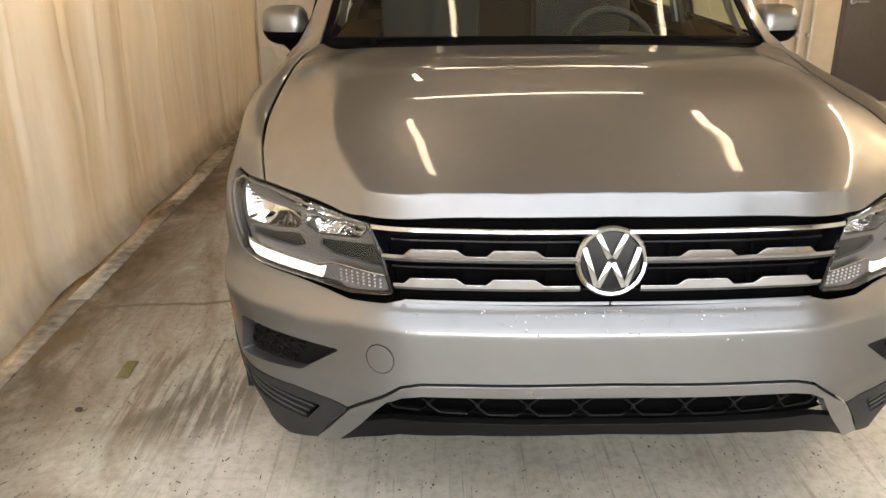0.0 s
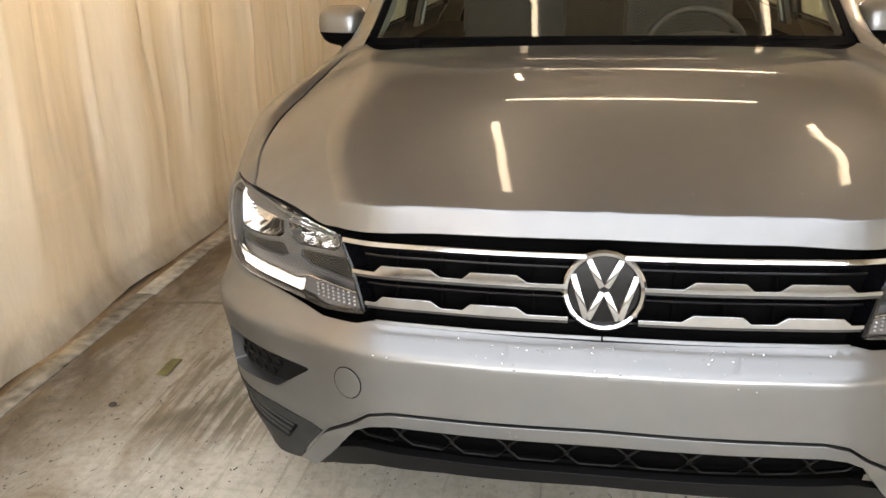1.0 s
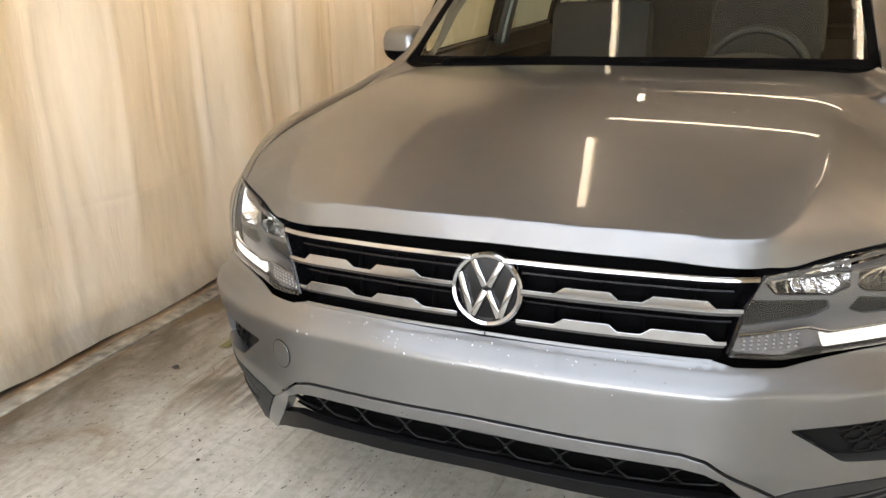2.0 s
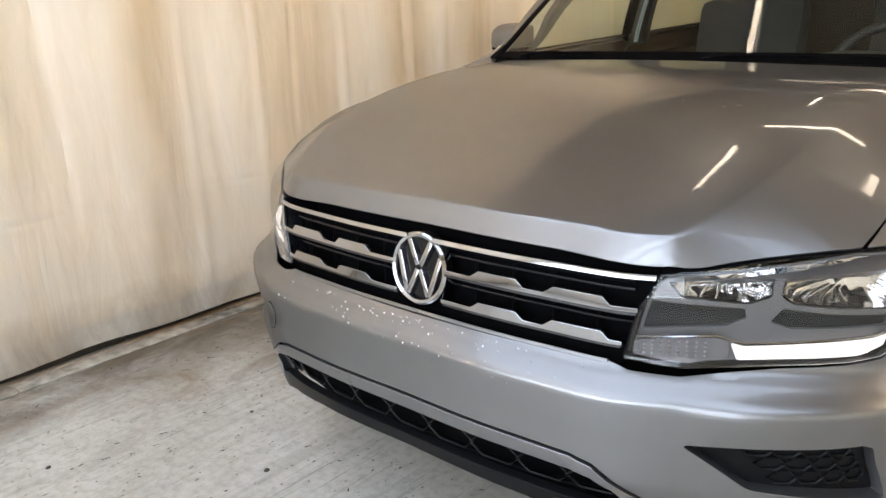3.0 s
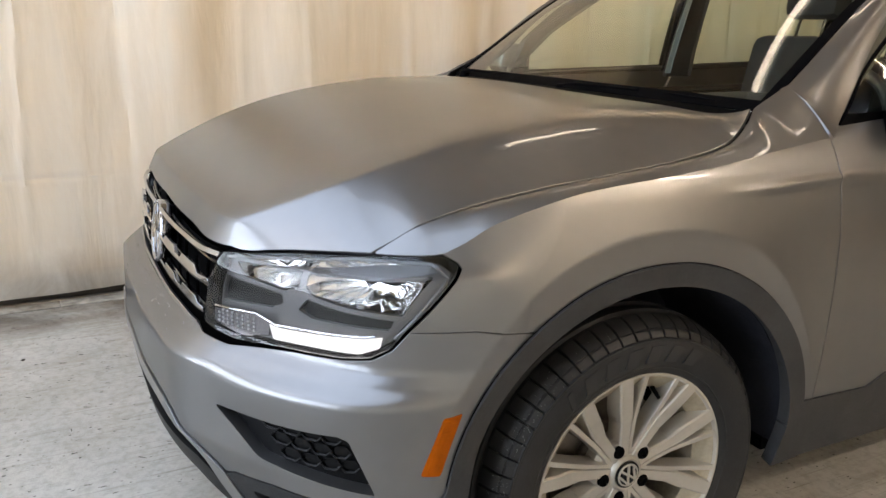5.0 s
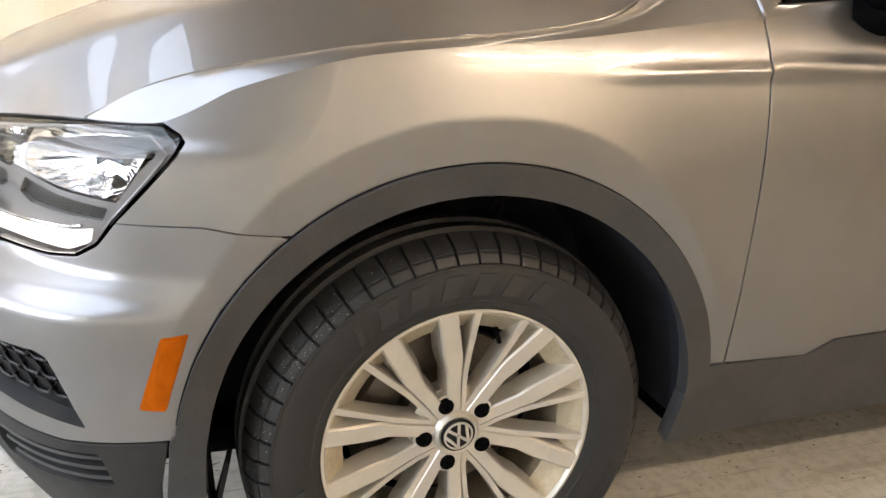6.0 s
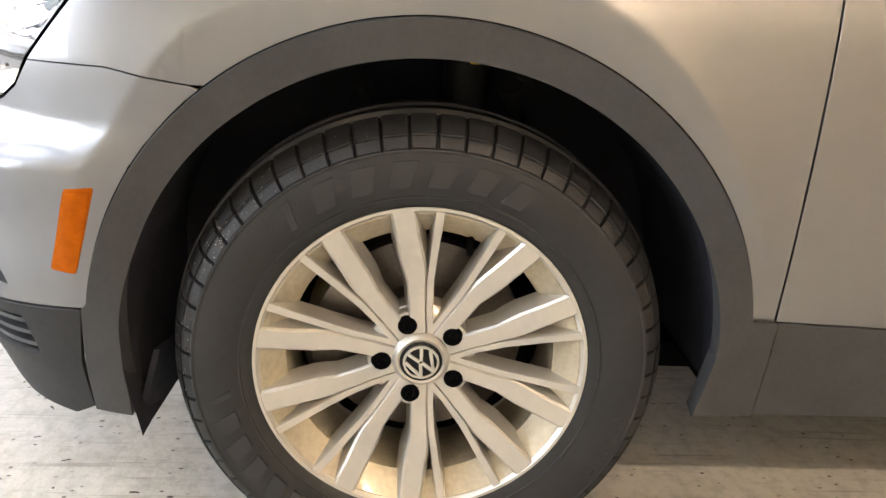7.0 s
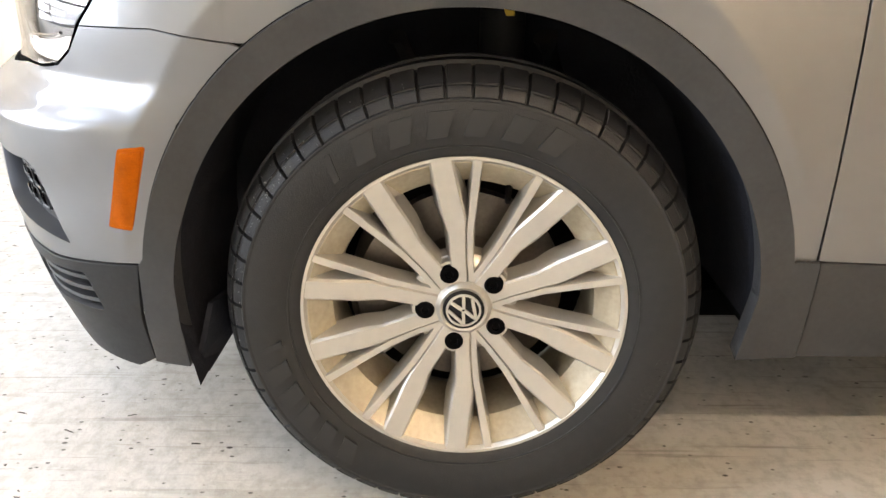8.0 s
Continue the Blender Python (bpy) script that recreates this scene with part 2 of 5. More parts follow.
def floor_material():
    """Worn, dusty concrete: pale slab, brown mud along the curtain, drag marks and pits."""
    m = bpy.data.materials.new("worn_concrete")
    m.use_nodes = True
    nt = m.node_tree
    b = nt.nodes["Principled BSDF"]
    b.inputs["Specular IOR Level"].default_value = 0.22
    v = mapped(nt)
    base = ramp_node(nt, noise_node(nt, v, 1.6, 8, 0.6), [(0.3, (0.37, 0.348, 0.302)), (0.5, (0.47, 0.446, 0.400)), (0.72, (0.55, 0.530, 0.488))])
    fine = ramp_node(nt, noise_node(nt, v, 34, 6, 0.65), [(0.36, (0.62, 0.60, 0.57)), (0.55, (1, 1, 1))])
    mul = nt.nodes.new("ShaderNodeMix")
    mul.data_type, mul.blend_type = "RGBA", "MULTIPLY"
    mul.inputs["Factor"].default_value = 0.55
    nt.links.new(base, mul.inputs["A"])
    nt.links.new(fine, mul.inputs["B"])
    col = mul.outputs["Result"]
    tc, sep = nt.nodes.new("ShaderNodeTexCoord"), nt.nodes.new("ShaderNodeSeparateXYZ")
    nt.links.new(tc.outputs["Object"], sep.inputs[0])
    X, Y = sep.outputs["X"], sep.outputs["Y"]

    def calc(op, p, q, r=0.0):
        n = nt.nodes.new("ShaderNodeMath")
        n.operation = op
        for k, s in enumerate((p, q, r)):
            if isinstance(s, (int, float)):
                n.inputs[k].default_value = s
            else:
                nt.links.new(s, n.inputs[k])
        return n.outputs[0]

    def grade(s, lo, hi):
        n = nt.nodes.new("ShaderNodeMapRange")
        n.interpolation_type = "SMOOTHSTEP"
        n.inputs["From Min"].default_value, n.inputs["From Max"].default_value = lo, hi
        nt.links.new(s, n.inputs["Value"])
        return n.outputs[0]

    # drag marks, long in one direction, thin and broad
    broad = grade(noise_node(nt, mapped(nt, (9, 0.9, 1), 14), 2.0, 5, 0.6, 0.4), .54, .70)
    thin = grade(noise_node(nt, mapped(nt, (46, 1.5, 1), 14), 1.6, 5, 0.65, 0.2), .57, .68)
    col = mixed(nt, calc("MULTIPLY", broad, .40), col, (0.26, 0.235, 0.195))
    col = mixed(nt, calc("MULTIPLY", thin, .52), col, (0.17, 0.15, 0.125))
    # a scrubbed dark patch beside the nose of the car
    dx, dy = calc("MULTIPLY", calc("ADD", X, 1.17), 2.6), calc("MULTIPLY", calc("ADD", Y, -.80), 2.2)
    disc = calc("ADD", calc("MULTIPLY", dx, dx), calc("MULTIPLY", dy, dy))
    comb = noise_node(nt, mapped(nt, (34, 2.4, 1), 8), 1.0, 4, 0.6, 0.5)
    patch = calc("MULTIPLY", grade(disc, 1.0, .10), grade(calc("ADD", comb, calc("MULTIPLY", noise_node(nt, mapped(nt), 2.6, 5), .7)), .74, 1.0))
    col = mixed(nt, calc("MULTIPLY", patch, .85), col, (0.10, 0.08, 0.06))
    # mud: thicker towards the curtain
    near = calc("MULTIPLY", grade(X, -0.55, -1.95), calc("MULTIPLY_ADD", grade(Y, -.35, .55), .62, .38))
    cloud = noise_node(nt, mapped(nt, (1.5, 0.6, 1), 10), 2.2, 9, 0.68, 0.8)
    mud = ramp_node(nt, calc("MULTIPLY_ADD", near, .38, cloud), [(0.58, (0, 0, 0)), (0.75, (0.45, 0.45, 0.45)), (0.94, (1, 1, 1))])
    col = mixed(nt, mud, col, (0.165, 0.110, 0.060))
    foot = calc("MULTIPLY", grade(X, -1.36, -1.74), grade(noise_node(nt, mapped(nt, (1, 0.7, 1)), 3.0, 8, .7, .6), .34, .62))
    col = mixed(nt, calc("MULTIPLY", foot, .8), col, (0.075, 0.05, 0.03))
    # a dark smear that runs across the drag marks
    sx, sy = calc("ADD", X, 1.23), calc("ADD", Y, -.64)
    along = calc("MULTIPLY", calc("MULTIPLY_ADD", sx, .80, calc("MULTIPLY", sy, .60)), 4.6)
    over = calc("MULTIPLY", calc("MULTIPLY_ADD", sx, -.60, calc("MULTIPLY", sy, .80)), 17.0)
    wob2 = calc("MULTIPLY", noise_node(nt, mapped(nt, (14, 5, 1), 8), 1.6, 5, .7), 1.3)
    smear = grade(calc("ADD", calc("ADD", calc("MULTIPLY", along, along), calc("MULTIPLY", over, over)), wob2), 1.55, .45)
    col = mixed(nt, calc("MULTIPLY", smear, .72), col, (0.115, 0.092, 0.066))
    # a wandering crack with a brown edge
    wob = calc("MULTIPLY_ADD", noise_node(nt, mapped(nt), 5, 6, .6), .12, -.06)
    off = calc("ABSOLUTE", calc("ADD", calc("ADD", Y, calc("MULTIPLY_ADD", X, -.11, -1.625)), wob), 0.0)
    crack = calc("MULTIPLY", grade(off, .022, .002), calc("MULTIPLY", grade(X, -.6, -1.0), grade(X, -1.85, -1.6)))
    col = mixed(nt, calc("MULTIPLY", crack, .75), col, (0.09, 0.065, 0.04))
    # pits and crumbs at two sizes
    for scale, lo, hi, s0, s1, k in ((26, .06, .11, .50, .58, 1.0), (60, .10, .19, .50, .58, .9), (11, .03, .055, .47, .54, 1.0)):
        pits = nt.nodes.new("ShaderNodeTexVoronoi")
        pits.inputs["Scale"].default_value = scale
        nt.links.new(mapped(nt, (1, .6, 1), 10 + scale), pits.inputs["Vector"])
        spot = calc("MULTIPLY", grade(pits.outputs["Distance"], hi, lo), grade(noise_node(nt, mapped(nt), scale * .27, 2), s0, s1))
        col = mixed(nt, calc("MULTIPLY", spot, k), col, (0.05, 0.042, 0.033))
    nt.links.new(col, b.inputs["Base Color"])
    rg = nt.nodes.new("ShaderNodeMapRange")
    rg.inputs["To Min"].default_value, rg.inputs["To Max"].default_value = 0.62, 0.38
    nt.links.new(noise_node(nt, mapped(nt), 1.1, 4), rg.inputs["Value"])
    nt.links.new(rg.outputs[0], b.inputs["Roughness"])
    bp = nt.nodes.new("ShaderNodeBump")
    bp.inputs["Strength"].default_value, bp.inputs["Distance"].default_value = 0.25, 0.01
    nt.links.new(noise_node(nt, mapped(nt), 55, 8, 0.7), bp.inputs["Height"])
    nt.links.new(bp.outputs[0], b.inputs["Normal"])
    return m


def curtain_material():
    """Heavy cream canvas, creased, yellowed in runs and splashed brown along the hem."""
    m = bpy.data.materials.new("cream_canvas")
    m.use_nodes = True
    nt = m.node_tree
    b = nt.nodes["Principled BSDF"]
    runs = noise_node(nt, mapped(nt, (1, 2.2, 0.22)), 2.4, 7, 0.6, 0.3)
    col = ramp_node(nt, runs, [(0.28, (0.78, 0.71, 0.59)), (0.48, (0.85, 0.80, 0.71)), (0.72, (0.88, 0.85, 0.785))])
    sep = nt.nodes.new("ShaderNodeSeparateXYZ")
    tc = nt.nodes.new("ShaderNodeTexCoord")
    nt.links.new(tc.outputs["Object"], sep.inputs[0])
    low = nt.nodes.new("ShaderNodeMapRange")
    low.inputs["From Min"].default_value, low.inputs["From Max"].default_value = 0.36, 0.0
    nt.links.new(sep.outputs["Z"], low.inputs["Value"])
    ad = nt.nodes.new("ShaderNodeMath")
    ad.operation = "MULTIPLY"
    nt.links.new(low.outputs[0], ad.inputs[0])
    nt.links.new(noise_node(nt, mapped(nt, (1, 1, 0.6)), 3.6, 8, 0.7, 0.5), ad.inputs[1])
    spl = ramp_node(nt, ad.outputs[0], [(0.18, (0, 0, 0)), (0.42, (0.45, 0.45, 0.45)), (0.6, (0.8, 0.8, 0.8))])
    col = mixed(nt, spl, col, (0.27, 0.19, 0.10))
    nt.links.new(col, b.inputs["Base Color"])
    b.inputs["Roughness"].default_value = 0.62
    bp = nt.nodes.new("ShaderNodeBump")
    bp.inputs["Strength"].default_value, bp.inputs["Distance"].default_value = 0.5, 0.03
    nt.links.new(noise_node(nt, mapped(nt, (1, 1.9, 0.45)), 3.2, 4, 0.5, 0.3), bp.inputs["Height"])
    nt.links.new(bp.outputs[0], b.inputs["Normal"])
    # light from the added lamps behind glows through the cloth
    tl, mx, out = nt.nodes.new("ShaderNodeBsdfTranslucent"), nt.nodes.new("ShaderNodeMixShader"), nt.nodes["Material Output"]
    nt.links.new(col, tl.inputs[0])
    mx.inputs[0].default_value = 0.24
    nt.links.new(b.outputs[0], mx.inputs[1])
    nt.links.new(tl.outputs[0], mx.inputs[2])
    nt.links.new(mx.outputs[0], out.inputs[0])
    return m


M_FLOOR = floor_material()
M_CURTAIN = curtain_material()


# ---- mesh helpers ----
def part(name, bm, material, parent=None, label="", flat=False):
    """Links a bmesh as one mesh object, under a thing or a part if one is given."""
    me = bpy.data.meshes.new(name)
    bm.to_mesh(me)
    bm.free()
    me.materials.append(material)
    if not flat:
        for p in me.polygons:
            p.use_smooth = True
        me.set_sharp_from_angle(angle=radians(38))
    ob = new(name, me)
    if parent is not None:
        ob.parent = parent
    if label:
        tagged(ob, label)
    return ob


def part_raw(name, verts, faces, material, parent=None, label="", normals=None):
    me = bpy.data.meshes.new(name)
    me.from_pydata(verts, [], faces)
    me.materials.append(material)
    for p in me.polygons:
        p.use_smooth = True
    if normals:
        me.normals_split_custom_set_from_vertices(normals)
    me.update()
    ob = new(name, me)
    if parent is not None:
        ob.parent = parent
    if label:
        tagged(ob, label)
    return ob


def add_box(bm, lo, hi, bevel=0.0, m=None):
    r = bmesh.ops.create_cube(bm, size=1)
    vs = r["verts"]
    c = [(a + b) / 2 for a, b in zip(lo, hi)]
    for v in vs:
        v.co = Vector((c[i] + v.co[i] * (hi[i] - lo[i]) for i in range(3)))
    if bevel:
        es = list({e for v in vs for e in v.link_edges})
        r2 = bmesh.ops.bevel(bm, geom=es, offset=bevel, segments=2, profile=0.5, affect="EDGES")
        vs = [v for v in r2["verts"]]
    if m is not None:
        bmesh.ops.transform(bm, matrix=m, verts=list(set(vs)))
    return bm


def box(lo, hi, bevel=0.0, m=None):
    bm = bmesh.new()
    add_box(bm, lo, hi, bevel, m)
    return bm


def add_tube(bm, pts, r, n=8, cap=True):
    """A tube of radius r (a number or one per point) along points."""
    pts = [Vector(p) for p in pts]
    rings = []
    for i, p in enumerate(pts):
        t = (pts[min(i + 1, len(pts) - 1)] - pts[max(i - 1, 0)]).normalized()
        a = t.cross(Vector((0, 0, 1)) if abs(t.z) < 0.9 else Vector((1, 0, 0))).normalized()
        c = t.cross(a)
        ri = r[i] if isinstance(r, (list, tuple)) else r
        rings.append([bm.verts.new(p + ri * (math.cos(k * math.tau / n) * a + math.sin(k * math.tau / n) * c)) for k in range(n)])
    for q, s in zip(rings, rings[1:]):
        for k in range(n):
            bm.faces.new((q[k], q[(k + 1) % n], s[(k + 1) % n], s[k]))
    if cap:
        bm.faces.new(rings[0][::-1])
        bm.faces.new(rings[-1])
    return bm


def add_lathe(bm, profile, n=48, axis="x", centre=(0, 0, 0), close=False):
    """Turns (radius, along) pairs round an axis."""
    rings = []
    for r, h in profile:
        ring = []
        for k in range(n):
            a = k * math.tau / n
            p = (h, r * math.cos(a), r * math.sin(a)) if axis == "x" else (r * math.cos(a), h, r * math.sin(a)) if axis == "y" else (r * math.cos(a), r * math.sin(a), h)
            ring.append(bm.verts.new(Vector(p) + Vector(centre)))
        rings.append(ring)
    pairs = list(zip(rings, rings[1:])) + ([(rings[-1], rings[0])] if close else [])
    for q, s in pairs:
        for k in range(n):
            bm.faces.new((q[k], q[(k + 1) % n], s[(k + 1) % n], s[k]))
    if not close:
        if profile[0][0] > 1e-6:
            bm.faces.new(rings[0][::-1])
        if profile[-1][0] > 1e-6:
            bm.faces.new(rings[-1])
    bmesh.ops.recalc_face_normals(bm, faces=bm.faces)
    return bm


def dense(poly, res, closed=True):
    out = []
    n = len(poly)
    for i in range(n if closed else n - 1):
        a, b = poly[i], poly[(i + 1) % n]
        k = max(1, math.ceil(math.hypot(b[0] - a[0], b[1] - a[1]) / res))
        out += [(a[0] + (b[0] - a[0]) * j / k, a[1] + (b[1] - a[1]) * j / k) for j in range(k)]
    if not closed:
        out.append(poly[-1])
    return out


def rounded(poly, r):
    """A closed outline with its corners rounded off."""
    out = []
    n = len(poly)
    for i in range(n):
        p, a, b = Vector(poly[i]), Vector(poly[i - 1]), Vector(poly[(i + 1) % n])
        da, db = a - p, b - p
        k = min(r, da.length * 0.45, db.length * 0.45)
        s, e = p + da.normalized() * k, p + db.normalized() * k
        for j in range(5):
            q = j / 4
            v = (1 - q) ** 2 * s + 2 * q * (1 - q) * p + q * q * e
            out.append((v.x, v.y))
    return out


def inside(p, poly):
    x, y = p
    hit = False
    j = len(poly) - 1
    for i in range(len(poly)):
        xi, yi = poly[i]
        xj, yj = poly[j]
        if (yi > y) != (yj > y) and x < (xj - xi) * (y - yi) / (yj - yi) + xi:
            hit = not hit
        j = i
    return hit


def panel(name, surf, outline, material, parent, res=0.016, depth=0.006, holes=(), hole_depth=None, out=0.0, flip=False, label=""):
    """A sheet of some thickness cut to an outline in the surface's own coordinates, with holes; flip mirrors it to the right side."""
    loops = [dense(outline, res)] + [dense(h, res) for h in holes]
    pts, edges = [], []
    for lp in loops:
        s = len(pts)
        pts += lp
        edges += [(s + i, s + (i + 1) % len(lp)) for i in range(len(lp))]
    us, vs = [p[0] for p in loops[0]], [p[1] for p in loops[0]]
    nb = len(pts)
    nu, nv = int((max(us) - min(us)) / res), int((max(vs) - min(vs)) / res)
    cell = {}
    for p in pts:
        cell.setdefault((int(p[0] // res), int(p[1] // res)), []).append(p)
    for i in range(1, nu + 1):
        for j in range(1, nv + 1):
            p = (min(us) + i * res, min(vs) + j * res)
            cx, cy = int(p[0] // res), int(p[1] // res)
            if any(math.hypot(p[0] - q[0], p[1] - q[1]) < 0.6 * res for a in (-1, 0, 1) for c in (-1, 0, 1) for q in cell.get((cx + a, cy + c), ())):
                continue
            if inside(p, loops[0]) and not any(inside(p, h) for h in loops[1:]):
                pts.append(p)
    from_cdt = geometry.delaunay_2d_cdt([Vector(p) for p in pts], edges, [], 0, 1e-7)
    pv = [(v.x, v.y) for v in from_cdt[0]]
    tris = []
    for f in from_cdt[2]:
        c = (sum(pv[i][0] for i in f) / 3, sum(pv[i][1] for i in f) / 3)
        if inside(c, loops[0]) and not any(inside(c, h) for h in loops[1:]):
            a, b, d = (pv[i] for i in f)
            area = (b[0] - a[0]) * (d[1] - a[1]) - (b[1] - a[1]) * (d[0] - a[0])
            if abs(area) > 1e-10:
                tris.append(tuple(f) if area > 0 else tuple(f)[::-1])
    e = 2e-3

    def here(u, v):
        p = Vector(surf(u, v))
        du = Vector(surf(u + e, v)) - Vector(surf(u - e, v))
        dv = Vector(surf(u, v + e)) - Vector(surf(u, v - e))
        return p, du.cross(dv).normalized()
    verts, norms = [], []
    for u, v in pv:
        p, n = here(u, v)
        verts.append(p + n * out)
        norms.append(n)
    faces = list(tris)
    for k, lp in enumerate(loops):
        dd = depth if k == 0 or hole_depth is None else hole_depth
        ring = []
        for i, (u, v) in enumerate(lp):
            p, n = here(u, v)
            ua, va = lp[i - 1]
            ub, vb = lp[(i + 1) % len(lp)]
            t = Vector(surf(ub, vb)) - Vector(surf(ua, va))
            side = t.cross(n).normalized()
            ring.append((p + n * out, p + n * (out - 0.0015) + side * 0.001, p + n * (out - dd), n, side))
        area = sum(lp[i - 1][0] * lp[i][1] - lp[i][0] * lp[i - 1][1] for i in range(len(lp)))
        sg = 1 if area > 0 else -1
        s = len(verts)
        for a, b, c, n, side in ring:
            sd = side * sg * (1 if k == 0 else -1)
            verts += [a, a + (b - a) if k == 0 else a, c]
            norms += [(n + 0.3 * sd).normalized(), sd, sd]
        m = len(ring)
        for i in range(m):
            j = (i + 1) % m
            q1, q2 = (s + 3 * i, s + 3 * j)
            q = [(q1, q1 + 1, q2 + 1, q2), (q1 + 1, q1 + 2, q2 + 2, q2 + 1)]
            fw = (sg > 0) == (k == 0)
            faces += q if fw else [f[::-1] for f in q]
    if flip:
        verts = [Vector((-p.x, p.y, p.z)) for p in verts]
        norms = [Vector((-p.x, p.y, p.z)) for p in norms]
        faces = [f[::-1] for f in faces]
    return part_raw(name, [tuple(v) for v in verts], faces, material, parent, label, [tuple(n) for n in norms])


def sheet(name, surf, nu, nv, material, parent, depth=0.005, u0=0.0, u1=1.0, v0=0.0, v1=1.0, flip=False, label=""):
    """A curved sheet over a rectangle of the surface's coordinates, with thickness and a rim."""
    e = 1e-3
    verts, norms, faces = [], [], []
    for j in range(nv + 1):
        for i in range(nu + 1):
            u, v = u0 + (u1 - u0) * i / nu, v0 + (v1 - v0) * j / nv
            p = Vector(surf(u, v))
            n = (Vector(surf(u + e, v)) - Vector(surf(u - e, v))).cross(Vector(surf(u, v + e)) - Vector(surf(u, v - e))).normalized()
            verts.append(p)
            norms.append(n)
    w = nu + 1
    for j in range(nv):
        for i in range(nu):
            faces.append((j * w + i, j * w + i + 1, (j + 1) * w + i + 1, (j + 1) * w + i))
    loop = [i for i in range(w)] + [j * w + nu for j in range(1, nv + 1)] + [nv * w + i for i in range(nu - 1, -1, -1)] + [j * w for j in range(nv - 1, 0, -1)]
    s = len(verts)
    for k, i in enumerate(loop):
        t = verts[loop[(k + 1) % len(loop)]] - verts[loop[k - 1]]
        side = t.cross(norms[i]).normalized()
        verts += [verts[i].copy(), verts[i] - norms[i] * depth]
        norms += [(side + norms[i]).normalized(), side]
    m = len(loop)
    for k in range(m):
        a, b = s + 2 * k, s + 2 * ((k + 1) % m)
        faces.append((a, a + 1, b + 1, b))
    if flip:
        verts = [Vector((-p.x, p.y, p.z)) for p in verts]
        norms = [Vector((-p.x, p.y, p.z)) for p in norms]
        faces = [f[::-1] for f in faces]
    return part_raw(name, [tuple(v) for v in verts], faces, material, parent, label, [tuple(n) for n in norms])


# ---- the car's skin ----
def curve(*pts):
    """A smooth curve through (t, value) pairs, straight beyond its ends."""
    ts = [p[0] for p in pts]
    vs = [p[1] for p in pts]
    n = len(ts)
    sl = [(vs[i + 1] - vs[i]) / (ts[i + 1] - ts[i]) for i in range(n - 1)]
    ms = [sl[0]] + [0.0 if sl[i - 1] * sl[i] <= 0 else 2 * sl[i - 1] * sl[i] / (sl[i - 1] + sl[i]) for i in range(1, n - 1)] + [sl[-1]]

    def at(t):
        if t <= ts[0]:
            return vs[0] + ms[0] * (t - ts[0])
        if t >= ts[-1]:
            return vs[-1] + ms[-1] * (t - ts[-1])
        i = 0
        while ts[i + 1] < t:
            i += 1
        h = ts[i + 1] - ts[i]
        q = (t - ts[i]) / h
        return ((1 + 2 * q) * (1 - q) ** 2 * vs[i] + q * (1 - q) ** 2 * h * ms[i]
                + q * q * (3 - 2 * q) * vs[i + 1] + q * q * (q - 1) * h * ms[i + 1])
    return at


def smooth(a, b, t):
    q = min(1.0, max(0.0, (t - a) / (b - a)))
    return q * q * (3 - 2 * q)


def bell(t):
    return math.exp(-t * t)


# The car stands nose to -y, with its middle at x = 0. Its skin wraps from the nose round the corner and along the flank:
# u runs along it, z is the height.
CORNER, BEND = 0.53, 1.1
nose_y = curve((.20, -.05), (.33, -.08), (.42, -.098), (.46, -.1045), (.533, -.1010), (.58, -.0988), (.605, -.0972), (.6125, -.0942), (.619, -.0870), (.632, -.0705), (.643, -.0560), (.653, -.041), (.668, -.034),
               (.73, -.033), (.80, -.025), (.82, -.016), (.845, .016), (.90, .05), (1.05, .10))
front_w = curve((.20, .838), (.238, .848), (.33, .878), (.417, .889), (.46, .8915), (.533, .8950), (.58, .897), (.665, .9000), (.731, .902),
                (.78, .8995), (.845, .8885), (.90, .874), (.96, .854), (1.03, .822))
flank_w = curve((.20, .845), (.283, .878), (.44, .903), (.60, .912), (.73, .916), (.80, .9145), (.86, .9085), (.925, .897), (.955, .888), (.985, .874), (1.04, .840))


def half_width(y, z):
    k = smooth(.45, .85, y)
    return (1 - k) * front_w(z) + k * flank_w(z) - .035 * smooth(3.0, 4.6, y)


def flat_nose(x, z):
    return .034 * bell(x / .32) - .017 * bell((x - .47) / .11) * smooth(.38, .46, z)


def rounded_step(q, w=.0035):
    return (q + math.sqrt(q * q + w * w)) / 2


def side_y(a, z):
    """How far back the flank is at a: the shape of the nose fades out behind the corner."""
    k = smooth(BEND - .05, BEND + .30, a)
    return (1 - k) * nose_y(z) - .06 * k + CORNER + (a - BEND)


def relief(u, z):
    """The ledge below the lamp and the raised arc round each front wheel, in metres outwards."""
    d = 0.0
    if u < 1.2:
        k = smooth(.43, .62, u) * (1 - smooth(.86, 1.08, u))
        edge = .590 + .012 * smooth(.45, .70, u)
        if k > 0 and z > .48:
            d += .012 * k * (smooth(edge + .034, edge, z) if z > edge else smooth(.49, edge, z))
    y = side_y(u, z)
    for hub in (.792, 3.582):
        if abs(y - hub) < .7:
            r = math.hypot(y - hub, z - .366)
            th = math.degrees(math.atan2(z - .366, y - hub))
            arc_r = .506 - .040 * smooth(75, 25, th)
            k = smooth(.86, 1.0, u) * smooth(8, 35, th) * (1 - smooth(158, 178, th))
            d += k * (.010 * (1 - .6 * smooth(125, 158, th)) * math.exp(-rounded_step(r - arc_r) / .055) - .20 * rounded_step(arc_r - r))
    if u > .95:
        d += .006 * smooth(1.0, 1.3, u) * bell((z - .925 - .03 * (u - 1.5)) / .010) * smooth(1.55, 1.75, u)
    return d


